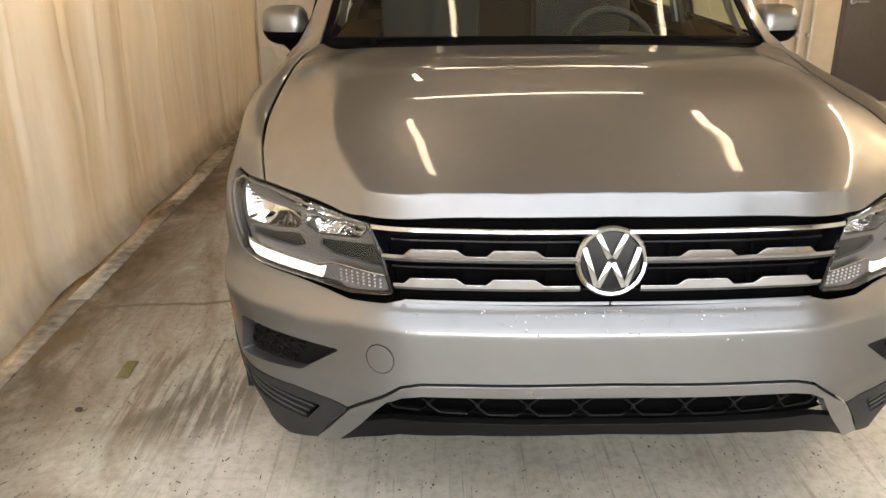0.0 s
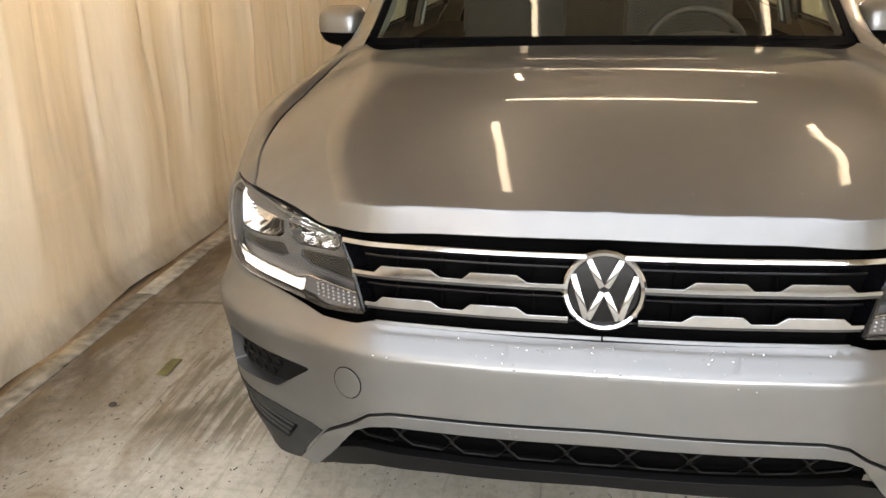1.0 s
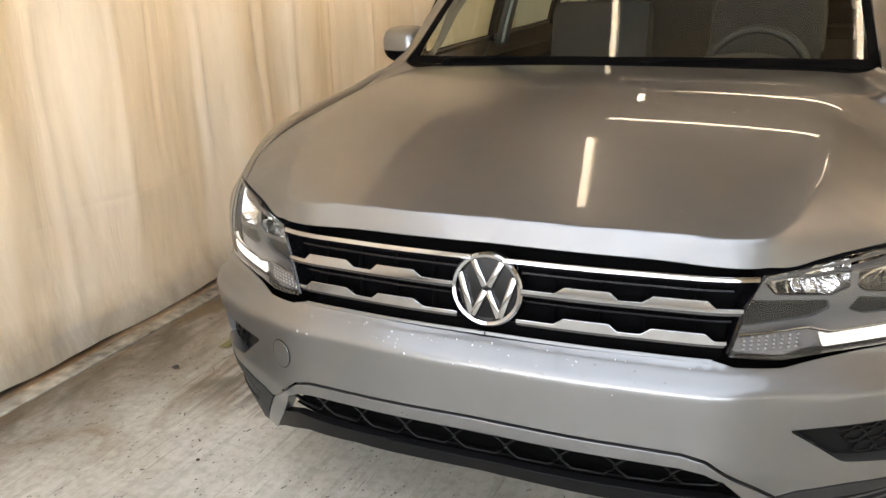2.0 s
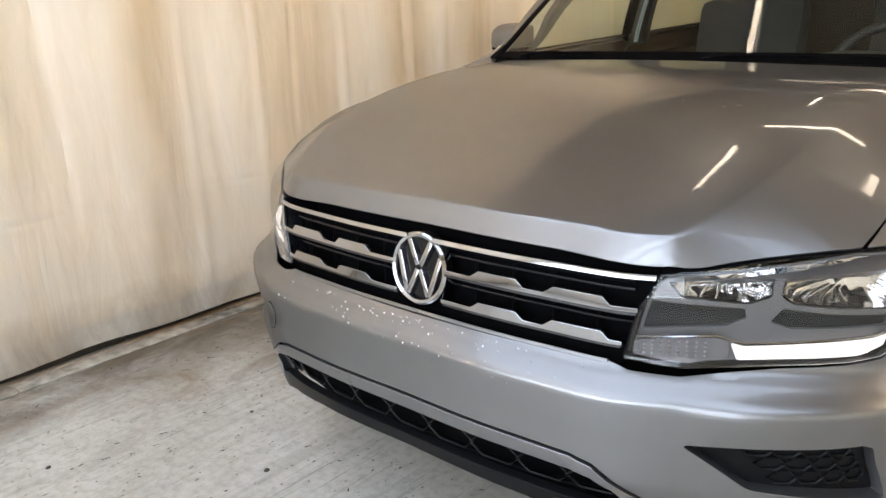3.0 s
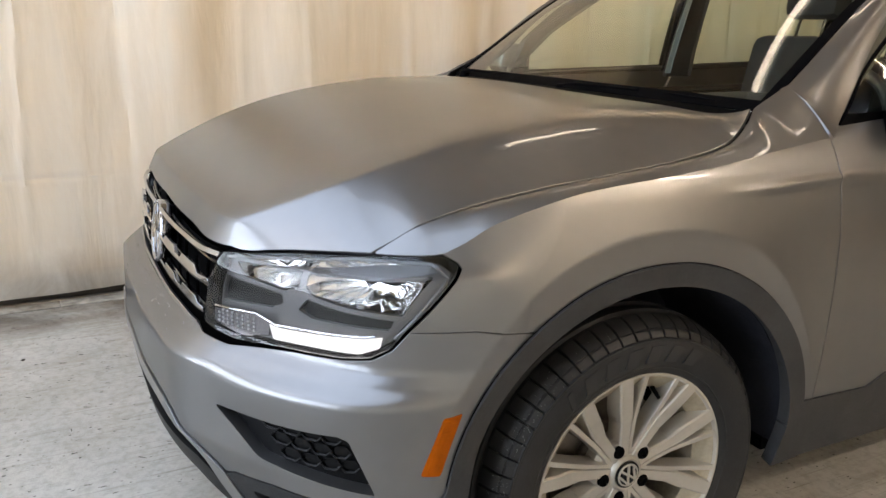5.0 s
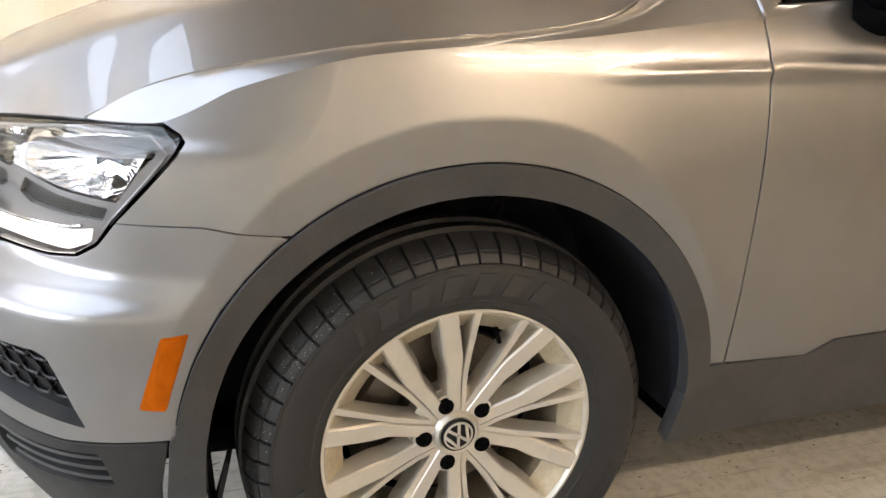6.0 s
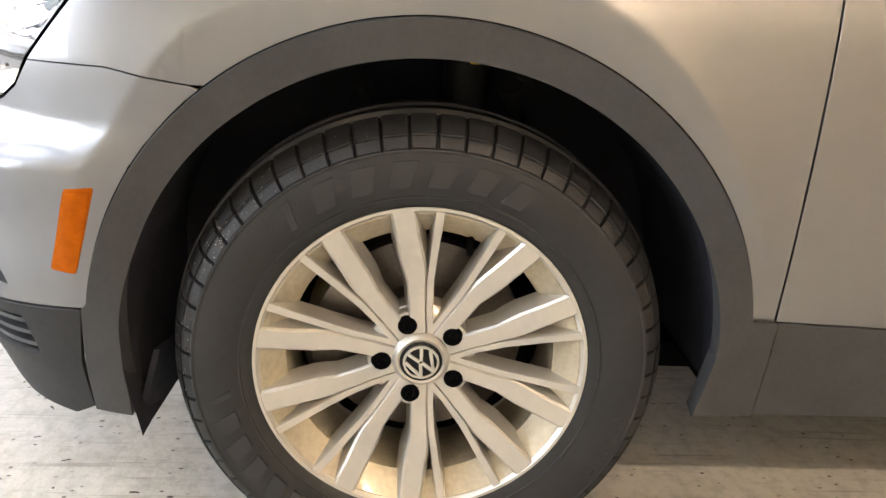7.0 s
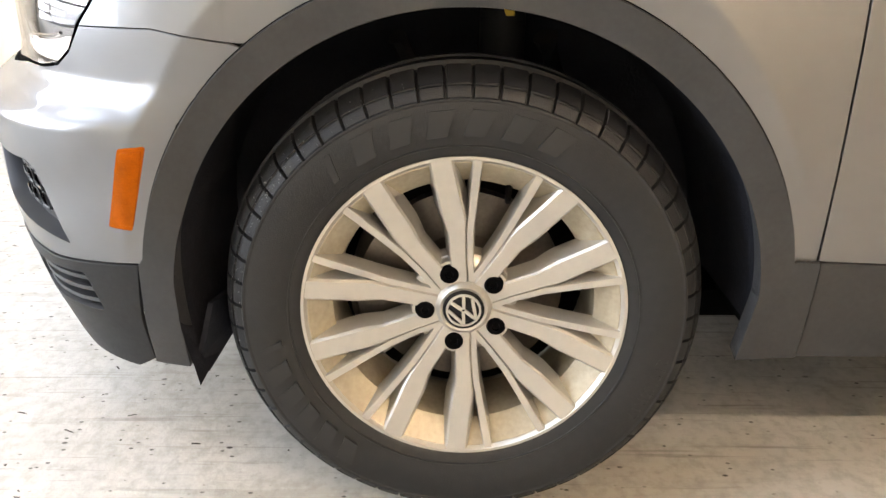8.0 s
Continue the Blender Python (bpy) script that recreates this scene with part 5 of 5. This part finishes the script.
    thin = [(.034, .0135, .010, .0625, .034), (.075, .0125, .0095, .0650, .036), (.118, .0140, .011, .0705, .036), (.150, .0180, .0115, .0760, .034), (.190, .0232, .0125, .0835, .032), (.2275, .0285, .014, .0895, .030)]
    for k in range(10):
        turn = Matrix.Rotation(radians(3 + 36 * k), 4, "X")
        sg = 1 if k % 2 == 0 else -1
        sp = blade([(r, sg * o, wd, x, t) for r, o, wd, x, t in broad], "spoke")
        bmesh.ops.transform(sp, matrix=turn, verts=sp.verts)
        part("spoke", sp, M_ALLOY, w, "", True)
        tb = blade([(r, sg * o, wd, x, t) for r, o, wd, x, t in thin], "side_blade")
        bmesh.ops.transform(tb, matrix=turn, verts=tb.verts)
        part("side_blade", tb, M_ALLOY, w, "", True)
    for k in range(5):
        a = radians(40 + 72 * k)
        bm = bmesh.new()
        add_lathe(bm, [(.0165, .062), (.0205, .062), (.0225, .056), (.0225, .02), (.0165, .02)], 24, "x", (0, .054 * math.cos(a), .054 * math.sin(a)), close=True)
        part("bolt_boss", bm, M_ALLOY, w)
    for k in range(5):
        a = radians(40 + 72 * k)
        bm = bmesh.new()
        add_lathe(bm, [(.0, .0655), (.0050, .0655), (.0060, .0680), (.0125, .068), (.0145, .064), (.0145, .03), (.0, .03)], 18, "x", (0, .056 * math.cos(a), .056 * math.sin(a)))
        part("wheel_bolt", bm, M_BLACK, w, "black wheel-bolt cap")
    # brake disc, caliper, carrier
    bm = bmesh.new()
    add_lathe(bm, [(.085, -.012), (.152, -.012), (.152, -.036), (.085, -.036)], 72, "x", close=True)
    disc = part("brake_disc", bm, M_DISC, w, "rusty steel brake disc")
    bm = bmesh.new()
    add_lathe(bm, [(.0, .012), (.070, .012), (.082, .0), (.086, -.02), (.0, -.02)], 48, "x")
    part("disc_bell", bm, M_DISC, w)
    bm = bmesh.new()
    rings = []
    for k in range(15):
        a = radians(140 + 80 * k / 14)
        ring = [bm.verts.new((x, r * math.cos(a), r * math.sin(a))) for r, x in ((.092, .006), (.120, .020), (.158, .018), (.172, .0), (.172, -.06), (.092, -.06))]
        rings.append(ring)
    for p, s in zip(rings, rings[1:]):
        for i in range(6):
            bm.faces.new((p[i], p[(i + 1) % 6], s[(i + 1) % 6], s[i]))
    bm.faces.new(rings[0][::-1]), bm.faces.new(rings[-1])
    bmesh.ops.recalc_face_normals(bm, faces=bm.faces)
    part("brake_caliper", bm, M_DISC, w, "dirty cast brake caliper")
    bm = bmesh.new()
    add_lathe(bm, [(.0, -.04), (.16, -.04), (.19, -.055), (.19, -.06), (.0, -.06)], 48, "x")
    part("splash_shield", bm, M_BLACK, w)
    bm = bmesh.new()
    a = radians(71)
    add_tube(bm, [(.055, .186 * math.cos(a), .190 * math.sin(a)), (.082, .176 * math.cos(a), .176 * math.sin(a))], [.005, .004], 8)
    part("valve", bm, M_BLACK, w)
    w.matrix_basis = Matrix.Translation(at) @ (Matrix.Rotation(radians(180), 4, "Z") if right else Matrix.Identity(4))
    return w


first_wheel = build_wheel((.7815, WHEEL_Y, WHEEL_Z))
for x, y in ((-.7815, WHEEL_Y), (.7815, WHEEL_Y + BASE), (-.7815, WHEEL_Y + BASE)):
    turn = Matrix.Rotation(radians(180), 4, "Z") if x < 0 else Matrix.Identity(4)
    copy_thing(first_wheel, Matrix.Translation((x, y, WHEEL_Z)) @ turn)


def build_liner(y0, fl):
    """The dark wheel housing inside an arch, with ribs and a mud flap."""
    bm = bmesh.new()
    rings = []
    for x in (.882, .80, .72, .60, .52):
        r = ARCH_IN + .003
        ring = []
        for k in range(49):
            a = radians(-6 + 206 * k / 48)
            rr = r + (.004 if k % 8 == 0 else 0)
            ring.append(bm.verts.new((-x if fl else x, y0 + rr * math.cos(a), ARCH_Z + rr * math.sin(a))))
        rings.append(ring)
    for p, s in zip(rings, rings[1:]):
        for k in range(48):
            bm.faces.new((p[k], p[k + 1], s[k + 1], s[k]))
    bmesh.ops.recalc_face_normals(bm, faces=bm.faces)
    bmesh.ops.reverse_faces(bm, faces=bm.faces)
    ln = part("wheel_liner", bm, M_LINER, car, "dark wheel-arch liner")
    s = -1 if fl else 1
    bm = bmesh.new()
    add_box(bm, (.50, y0 - .40, .22), (.53, y0 + .40, .80))
    if fl:
        for v in bm.verts:
            v.co.x *= -1
        bmesh.ops.reverse_faces(bm, faces=bm.faces)
    part("inner_wall", bm, M_LINER, ln)
    bm = bmesh.new()
    rng = random.Random(3)
    add_tube(bm, [(s * .66, y0 + .05, .40), (s * .62, y0 + .06, .78)], .035, 12)
    add_tube(bm, [(s * .67, y0 + .12, .70), (s * .64, y0 + .14, .64), (s * .66, y0 + .10, .56)], .02, 8)
    add_tube(bm, [(s * .68, y0 - .10, .70), (s * .60, y0 - .06, .60)], .014, 8)
    part("suspension_strut", bm, M_STRUT, ln, "dull metal strut and hoses")
    if y0 == WHEEL_Y and not fl:
        part("tag", box((.652, .850, .728), (.660, .866, .742), .001), M_TAG, ln, "small yellow paper tag")
    return ln


for fl in (False, True):
    build_liner(WHEEL_Y, fl)
    build_liner(WHEEL_Y + BASE, fl)
    s = -1 if fl else 1
    bm = bmesh.new()
    pts = [(.85, .400, .262), (.80, .390, .204), (.70, .430, .262), (.68, .450, .330), (.84, .420, .340)]
    a = [bm.verts.new((s * x, y, z)) for x, y, z in pts]
    b = [bm.verts.new((s * x, y + .008, z)) for x, y, z in pts]
    bm.faces.new(a), bm.faces.new(b[::-1])
    for i in range(5):
        bm.faces.new((a[i], b[i], b[(i + 1) % 5], a[(i + 1) % 5]))
    bmesh.ops.recalc_face_normals(bm, faces=bm.faces)
    part("air_deflector", bm, M_LINER, car, "thin black rubber flap under the bumper")


# ---- cabin ----
ROOF_X = curve((1.03, .842), (1.12, .822), (1.25, .785), (1.40, .735), (1.52, .680), (1.60, .615))


def house(y, z):
    """The side of the cabin above the doors."""
    k = .05 * smooth(3.2, 4.5, y)
    k += .10 * smooth(1.6, 1.15, y) * smooth(1.05, 1.2, z)
    return ROOF_X(z) - k, y, z


screen_y = curve((0, 1.09), (.5, 1.50), (1, 1.93))
screen_z = curve((0, 1.068), (.5, 1.36), (1, 1.595))
screen_w = curve((0, .735), (.5, .675), (1, .585))


def screen(a, b):
    """The windscreen: a across, b upwards."""
    w = screen_w(b)
    x = a * w
    bow = a * a
    return x, screen_y(b) + (.105 - .02 * b) * bow, screen_z(b) - (.012 + .030 * b) * bow


def roof(a, b):
    y = 1.93 + 2.30 * b
    w = .60 - .03 * b
    z = 1.60 + .055 * math.sin(math.pi * min(1, .25 + b * .65)) - .03
    return a * w, y + .085 * a * a * (1 - b), z - .045 * a * a


def build_cabin():
    sc = sheet("windscreen", screen, 40, 30, M_WIND, car, .004, -1, 1, 0, 1, label="windscreen reflecting the strip lights")
    sc.visible_shadow = False
    # black ceramic edge of the glass, seen from inside the rim
    def edge(name, a0, a1, b0, b1):
        sheet(name, lambda a, b: tuple(Vector(screen(a, b)) + Vector((0, -.002, .003))), 24, 6, M_BLACK, sc, .006, a0, a1, b0, b1)
    edge("lower_frit", -1, 1, 0, .035)
    edge("side_frit", -1, -.965, .035, 1)
    edge("side_frit", .965, 1, .035, 1)
    edge("upper_frit", -.965, .965, .95, 1)
    # cowl under the glass
    def cowl(a, b):
        p, q = Vector(hood_point(a * .98, 1)), Vector(screen(a, 0))
        v = (p + Vector((0, .005, -.022))).lerp(q + Vector((0, .02, .004)), b)
        return v.x, v.y, v.z
    sheet("cowl", cowl, 30, 3, M_BLACK, car, .01, -1, 1, 0, 1, label="black plastic cowl below the windscreen")
    sheet("roof", roof, 30, 40, M_PAINT, car, .01, -1, 1, 0, 1)
    for fl in (False, True):
        panel_a = curve((0, .866), (.06, .838), (.40, .745), (.75, .69), (1, .64))
        panel_y = curve((0, 1.262), (.06, 1.305), (.40, 1.55), (.75, 1.86), (1, 2.10))
        panel_z = curve((0, 1.0135), (.06, 1.038), (.40, 1.265), (.75, 1.452), (1, 1.535))
        inner_b = curve((0, .085), (.4, .44), (1, 1))

        def pillar(p, q):
            o = Vector((panel_a(q), panel_y(q), panel_z(q)))
            i = Vector(screen(1, inner_b(q))) + Vector((.004, .0, .004))
            i = Vector((.731, 1.262, 1.112)).lerp(i, smooth(0, .10, q))
            v = i.lerp(o, p)
            k = smooth(0, .25, q)
            v += Vector((.012 * k, -.008 * k, .010)) * math.sin(math.pi * p)
            return v.x, v.y, v.z
        sheet("front_pillar", pillar, 10, 44, M_PAINT, car, .02, flip=not fl)
        rail = [(2.10, 1.532), (3.6, 1.50), (4.1, 1.42), (4.25, 1.46), (4.1, 1.545), (3.4, 1.590), (2.10, 1.592)]
        panel("roof_rail", house, rail, M_PAINT, car, .04, .03, flip=fl)
        for nm, pg in (("front_window", [(1.312, 1.034), (2.26, 1.052), (2.26, 1.536), (2.10, 1.532), (1.86, 1.450), (1.55, 1.262)]),
                       ("rear_window", [(2.36, 1.053), (3.22, 1.072), (3.22, 1.518), (2.36, 1.536)]),
                       ("quarter_window", [(3.29, 1.074), (3.90, 1.085), (3.98, 1.20), (3.70, 1.490), (3.29, 1.512)])):
            g = panel(nm, house, pg, M_SIDEG, car, .04, .004, out=-.012, flip=fl, label="tinted side window")
            g.visible_shadow = False
            # black frame round each pane
            cy, cz = sum(p[0] for p in pg) / len(pg), sum(p[1] for p in pg) / len(pg)
            inner = [(cy + (y - cy) * .955, cz + (z - cz) * .91) for y, z in pg]
            panel("frame", house, pg, M_BLACK, g, .03, .012, [inner[::-1]], .012, out=-.004, flip=fl)
        panel("centre_pillar", house, [(2.262, 1.05), (2.358, 1.05), (2.358, 1.535), (2.262, 1.535)], M_GLOSS, car, .04, .03, out=-.002, flip=fl)
        panel("rear_pillar", house, [(3.222, 1.07), (3.288, 1.07), (3.288, 1.515), (3.222, 1.515)], M_GLOSS, car, .04, .03, out=-.002, flip=fl)
        panel("rear_pillar", house, [(3.90, 1.08), (4.2, 1.085), (4.24, 1.44), (4.10, 1.42), (3.70, 1.492), (3.98, 1.20)], M_PAINT, car, .04, .02, flip=fl)

        def belt(p, q):
            y = 1.262 + 2.94 * q
            zc = crease_z(y)
            o = Vector(skin(by_y(y, zc), zc))
            i = Vector(house(y, zc + .006)) + Vector((-.012, 0, .012))
            v = i.lerp(o, p)
            v.z += .004 * math.sin(math.pi * p)
            return v.x, v.y, v.z
        sheet("door_shoulder", belt, 5, 60, M_PAINT, car, .006, flip=not fl)
    # tail: bumper, hatch, rear glass, lamps
    def tail(a, b):
        z = .30 + .78 * b
        th = a * math.pi / 2
        w = half_width(4.2, z)
        return w * math.sin(th), 4.2 + (.36 - .10 * b * b) * math.cos(th) ** .8 if abs(a) < 1 else 4.2, z
    sheet("tailgate", tail, 50, 24, M_PAINT, car, .008, .999, -.999, 0, 1)

    def back(a, b):
        z = 1.08 + .48 * b
        w = ROOF_X(z) - .05
        return a * w, 4.46 - .25 * b - .22 * a * a * (1 - .4 * b), z
    sheet("rear_glass", back, 24, 12, M_GLOSS, car, .006, .98, -.98, 0, 1, label="dark tinted rear window")
    # inside: dashboard, wheel, seats, headliner
    def dash(a, b):
        x = .70 * a
        y = 1.20 + .50 * b + .05 * a * a
        z = 1.045 - .035 * (2 * b - .7) ** 2 - .02 * a * a + (.045 * bell((x - .37) / .20) * smooth(.3, .8, b))
        return x, y, z
    d = sheet("dashboard", dash, 40, 16, M_DASH, car, .05, -1, 1, 0, 1, label="black dashboard")
    part("dash_front", box((-.70, 1.68, .55), (.70, 1.74, .985), .02), M_DASH, d)
    bm = bmesh.new()
    ring = [(.37 + .185 * math.cos(k * math.tau / 36), 0, .185 * math.sin(k * math.tau / 36)) for k in range(37)]
    m = Matrix.Translation((0, 1.86, .945)) @ Matrix.Rotation(radians(-24), 4, "X")
    add_tube(bm, [m @ Vector(p) for p in ring], .017, 10, False)
    add_tube(bm, [m @ Vector((.19, 0, 0)), m @ Vector((.55, 0, 0))], .016, 8)
    add_tube(bm, [m @ Vector((.37, 0, 0)), m @ Vector((.37, 0, -.18))], .018, 8)
    add_lathe(bm, [(0, 0), (.06, 0), (.07, .02), (0, .05)], 20, "y", (.37, 1.85, .945))
    part("steering_wheel", bm, M_DASH, car, "black steering wheel")
    for x in (.37, -.37):
        seat = new("front_seat")
        seat.parent = car
        part("cushion", box((x - .25, 1.95, .50), (x + .25, 2.48, .66), .05), M_CLOTH, seat)
        part("backrest", box((-.24, -.06, 0), (.24, .07, .62), .05, Matrix.Translation((x, 2.46, .60)) @ Matrix.Rotation(radians(-14), 4, "X")), M_CLOTH, seat)
        hr = part("head_restraint", box((-.13, -.05, 0), (.13, .05, .19), .04, Matrix.Translation((x, 2.635, 1.27)) @ Matrix.Rotation(radians(-8), 4, "X")), M_CLOTH, seat)
        for dx in (-.06, .06):
            bm = bmesh.new()
            add_tube(bm, [(x + dx, 2.60, 1.17), (x + dx, 2.635, 1.29)], .006, 8)
            part("post", bm, M_CHROME, seat, "chrome post")
    rs = new("rear_seat")
    rs.parent = car
    part("backrest", box((-.62, -.06, 0), (.62, .07, .62), .05, Matrix.Translation((0, 3.35, .62)) @ Matrix.Rotation(radians(-14), 4, "X")), M_CLOTH, rs)
    for x in (-.38, .38):
        part("head_restraint", box((x - .13, 3.48, 1.22), (x + .13, 3.57, 1.38), .03), M_CLOTH, rs)

    def liner(a, b):
        x, y, z = roof(a, b)
        return x * .97, y + .03, z - .03
    sheet("headliner", liner, 16, 20, M_HEAD, car, .01, 1, -1, 0, 1, label="pale cloth headliner")
    for fl in (False, True):
        pts = [(1.42, 1.10), (1.62, 1.250), (1.90, 1.440), (2.08, 1.505), (2.02, 1.54), (1.64, 1.34), (1.44, 1.20)]
        panel("pillar_trim", house, pts, M_PTRIM, car, .03, .02, out=-.07, flip=fl, label="grey inner pillar trim")
        panel("pillar_trim", house, [(2.24, 1.04), (2.38, 1.04), (2.36, 1.53), (2.26, 1.53)], M_DASH, car, .05, .02, out=-.05, flip=fl)
        panel("seat_belt", house, [(2.215, 1.06), (2.245, 1.06), (2.258, 1.50), (2.235, 1.50)], M_BELT, car, .05, .003, out=-.085, flip=fl, label="pale grey seat belt")
    # rear-view mirror
    bm = box((-.12, 1.80, 1.42), (.12, 1.83, 1.49), .012)
    part("inner_mirror", bm, M_BLACK, car)


build_cabin()


def build_mirror(fl):
    s = -1 if fl else 1
    mr = tagged(new("door_mirror"), "silver door mirror with a black lower half")
    mr.parent = car

    def shell(name, z_lo, z_hi, mat, extra):
        """A rounded pod cut between two heights."""
        bm = bmesh.new()
        nu, nv = 28, 14
        rows = []
        for j in range(nv + 1):
            q = j / nv
            row = []
            for i in range(nu):
                t = i * math.tau / nu
                # superellipse section in y-z, swept along x
                xx = .815 + .180 * q
                k = (1 - (abs(2 * q - 1)) ** 5.0) ** .5
                k = max(k, .02)
                hy, hz = .090 * (.62 + .38 * k) * k, (.078 - .016 * q) * (.62 + .38 * k) * k
                cy = 1.525 + .03 * q
                cz = 1.098 - .012 * (1 - q) + extra
                y = cy + hy * math.copysign(abs(math.cos(t)) ** .75, math.cos(t))
                z = cz + hz * math.copysign(abs(math.sin(t)) ** .8, math.sin(t))
                if y > cy + .035:
                    y = cy + .035
                row.append(bm.verts.new((s * xx, y, min(max(z, z_lo), z_hi))))
            rows.append(row)
        for a, b in zip(rows, rows[1:]):
            for i in range(nu):
                bm.faces.new((a[i], a[(i + 1) % nu], b[(i + 1) % nu], b[i]))
        bm.faces.new(rows[0]), bm.faces.new(rows[-1])
        bmesh.ops.recalc_face_normals(bm, faces=bm.faces)
        return part(name, bm, mat, mr)
    shell("cap", 1.074, 1.3, M_PAINT, 0)
    shell("lower_shell", .9, 1.072, M_BLACK, -.002)
    bm = bmesh.new()
    add_tube(bm, [(s * .825, 1.47, 1.015), (s * .855, 1.50, 1.022), (s * .90, 1.52, 1.055)], [.045, .038, .034], 12)
    part("arm", bm, M_BLACK, mr)
    bm = box((.84, 1.578, 1.045), (.98, 1.584, 1.15), .003)
    if fl:
        for v in bm.verts:
            v.co.x *= -1
        bmesh.ops.reverse_faces(bm, faces=bm.faces)
    part("mirror_glass", bm, M_CHROME, mr)


build_mirror(False)
build_mirror(True)


def build_wiper(px, py, tip, label):
    wp = tagged(new("wiper"), label)
    wp.parent = car
    base = Vector((px, py, 1.062))
    bm = bmesh.new()
    add_lathe(bm, [(0, .018), (.014, .016), (.018, .006), (.018, -.02), (0, -.02)], 16, "z", base)
    part("pivot", bm, M_BLACK, wp)
    end = Vector(tip)
    mid = base.lerp(end, .55) + Vector((0, .0, .012))
    bm = bmesh.new()
    add_tube(bm, [base + Vector((0, 0, .012)), base.lerp(mid, .25) + Vector((0, 0, .016)), mid], [.006, .005, .003], 8)
    part("arm", bm, M_BLACK, wp)
    bm = bmesh.new()
    a, b = base.lerp(end, .15), end
    add_tube(bm, [a + Vector((0, .02, .0)), mid + Vector((0, .015, 0)), b], [.0025, .0035, .002], 6)
    part("blade", bm, M_BLACK, wp)


build_wiper(.10, 1.10, (.62, 1.16, 1.075), "black windscreen wiper at rest")
build_wiper(-.56, 1.14, (-.06, 1.11, 1.080), "black windscreen wiper at rest")


# ---- small things on the floor and at the back ----
def build_scraps():
    bm = bmesh.new()
    m = Matrix.Translation((-1.420, .915, .003)) @ Matrix.Rotation(radians(91), 4, "Z")
    add_box(bm, (-.058, -.020, 0), (.058, .020, .004), .001, m)
    tagged(part("tape_scrap", bm, M_PAPER), "flat greenish-brown scrap of tape on the floor", "scrap")
    for i, (x, y, r) in enumerate(((-1.484, .660, .012), (-.670, .018, .009), (-1.205, -.377, .008), (-1.0, .2, .006))):
        bm = bmesh.new()
        bmesh.ops.create_icosphere(bm, subdivisions=2, radius=r)
        for v in bm.verts:
            v.co *= 1 + .35 * noise.noise(v.co * 90 + Vector((i, 0, 0)))
            v.co.z *= .45
        bmesh.ops.translate(bm, verts=bm.verts, vec=(x, y, r * .3))
        tagged(part("dirt_crumb", bm, M_DIRT), "small dark crumb of dirt on the floor", "dirt", "crumbs of dirt")


def build_pipes():
    for x in (2.55, 2.72, 2.92, 3.02):
        bm = bmesh.new()
        add_tube(bm, [(x, NORTH - .05, .02), (x, NORTH - .05, TOP - .02)], .022 if x < 2.9 else .014, 12)
        p = tagged(part("wall_pipe", bm, M_PIPE), "grey painted vertical pipe on the back wall", "pipe", "wall pipes")
        for z in (.6, 1.6, 2.6):
            part("pipe_clip", box((x - .03, NORTH - .06, z), (x + .03, NORTH, z + .03), .004), M_STEEL, p)


def build_drops():
    """Beads of water along the top of the bumper and a few on the bonnet."""
    rng = random.Random(11)
    bm = bmesh.new()
    for i in range(90):
        x, z = rng.gauss(.02, .22), rng.choice((rng.gauss(.640, .006), rng.gauss(.622, .014)))
        if abs(x) > .44 or not .57 < z < .645:
            continue
        r = rng.uniform(.0010, .0030)
        p = Vector(skin(math.copysign(by_x(abs(x), z), x), z, 0))
        m = Matrix.Translation(p) @ Matrix.Diagonal((r, r * .55, r * rng.uniform(.9, 1.5), 1))
        bmesh.ops.create_icosphere(bm, subdivisions=1, radius=1, matrix=m)
    tagged(part("water_drops", bm, M_DROP), "clear water beads on the silver bumper", "water", "", "stuff")
    bm = bmesh.new()
    for i in range(130):
        a, b = rng.uniform(-.9, .9), rng.uniform(.08, .95)
        r = rng.uniform(.0006, .0016)
        m = Matrix.Translation(hood_point(a, b)) @ Matrix.Diagonal((r * rng.uniform(.8, 2), r * rng.uniform(.8, 2), r * .5, 1))
        bmesh.ops.create_icosphere(bm, subdivisions=1, radius=1, matrix=m)
    tagged(part("dust_specks", bm, M_SPECK), "pale specks of grit on the silver bonnet", "grit", "", "stuff")


def build_debris():
    """Thin dark crumbs and splinters strewn over the floor before the car."""
    rng = random.Random(21)
    verts, faces = [], []
    for i in range(620):
        x, y = (rng.uniform(-1.75, 1.9), rng.uniform(-1.1, .9)) if i < 430 else (rng.uniform(-1.75, -.95), rng.uniform(.2, 1.9)) if i < 520 else (rng.uniform(1.0, 1.9), rng.uniform(.2, 2.2))
        a, l, w, h = rng.gauss(1.2, .7), rng.choice((.004, .006, .008, .014, .02)) * rng.uniform(.7, 1.3), rng.uniform(.0012, .0028), rng.uniform(.001, .003)
        c, q = math.cos(a), math.sin(a)
        s = len(verts)
        for k, (p, r) in enumerate(((-l / 2, -w), (l / 2, -w * .4), (l / 2, w * .5), (-l / 2, w))):
            verts.append((x + c * p - q * r, y + q * p + c * r, .0005))
        for p, r in ((-l * .3, 0), (l * .25, 0)):
            verts.append((x + c * p, y + q * p, h))
        faces += [(s, s + 1, s + 5, s + 4), (s + 1, s + 2, s + 5), (s + 2, s + 3, s + 4, s + 5), (s + 3, s, s + 4)]
    ob = part_raw("floor_debris", verts, faces, M_DIRT)
    tagged(ob, "thin dark crumbs and splinters strewn over the concrete", "debris", "", "stuff")


build_scraps()
build_debris()
build_pipes()
build_drops()
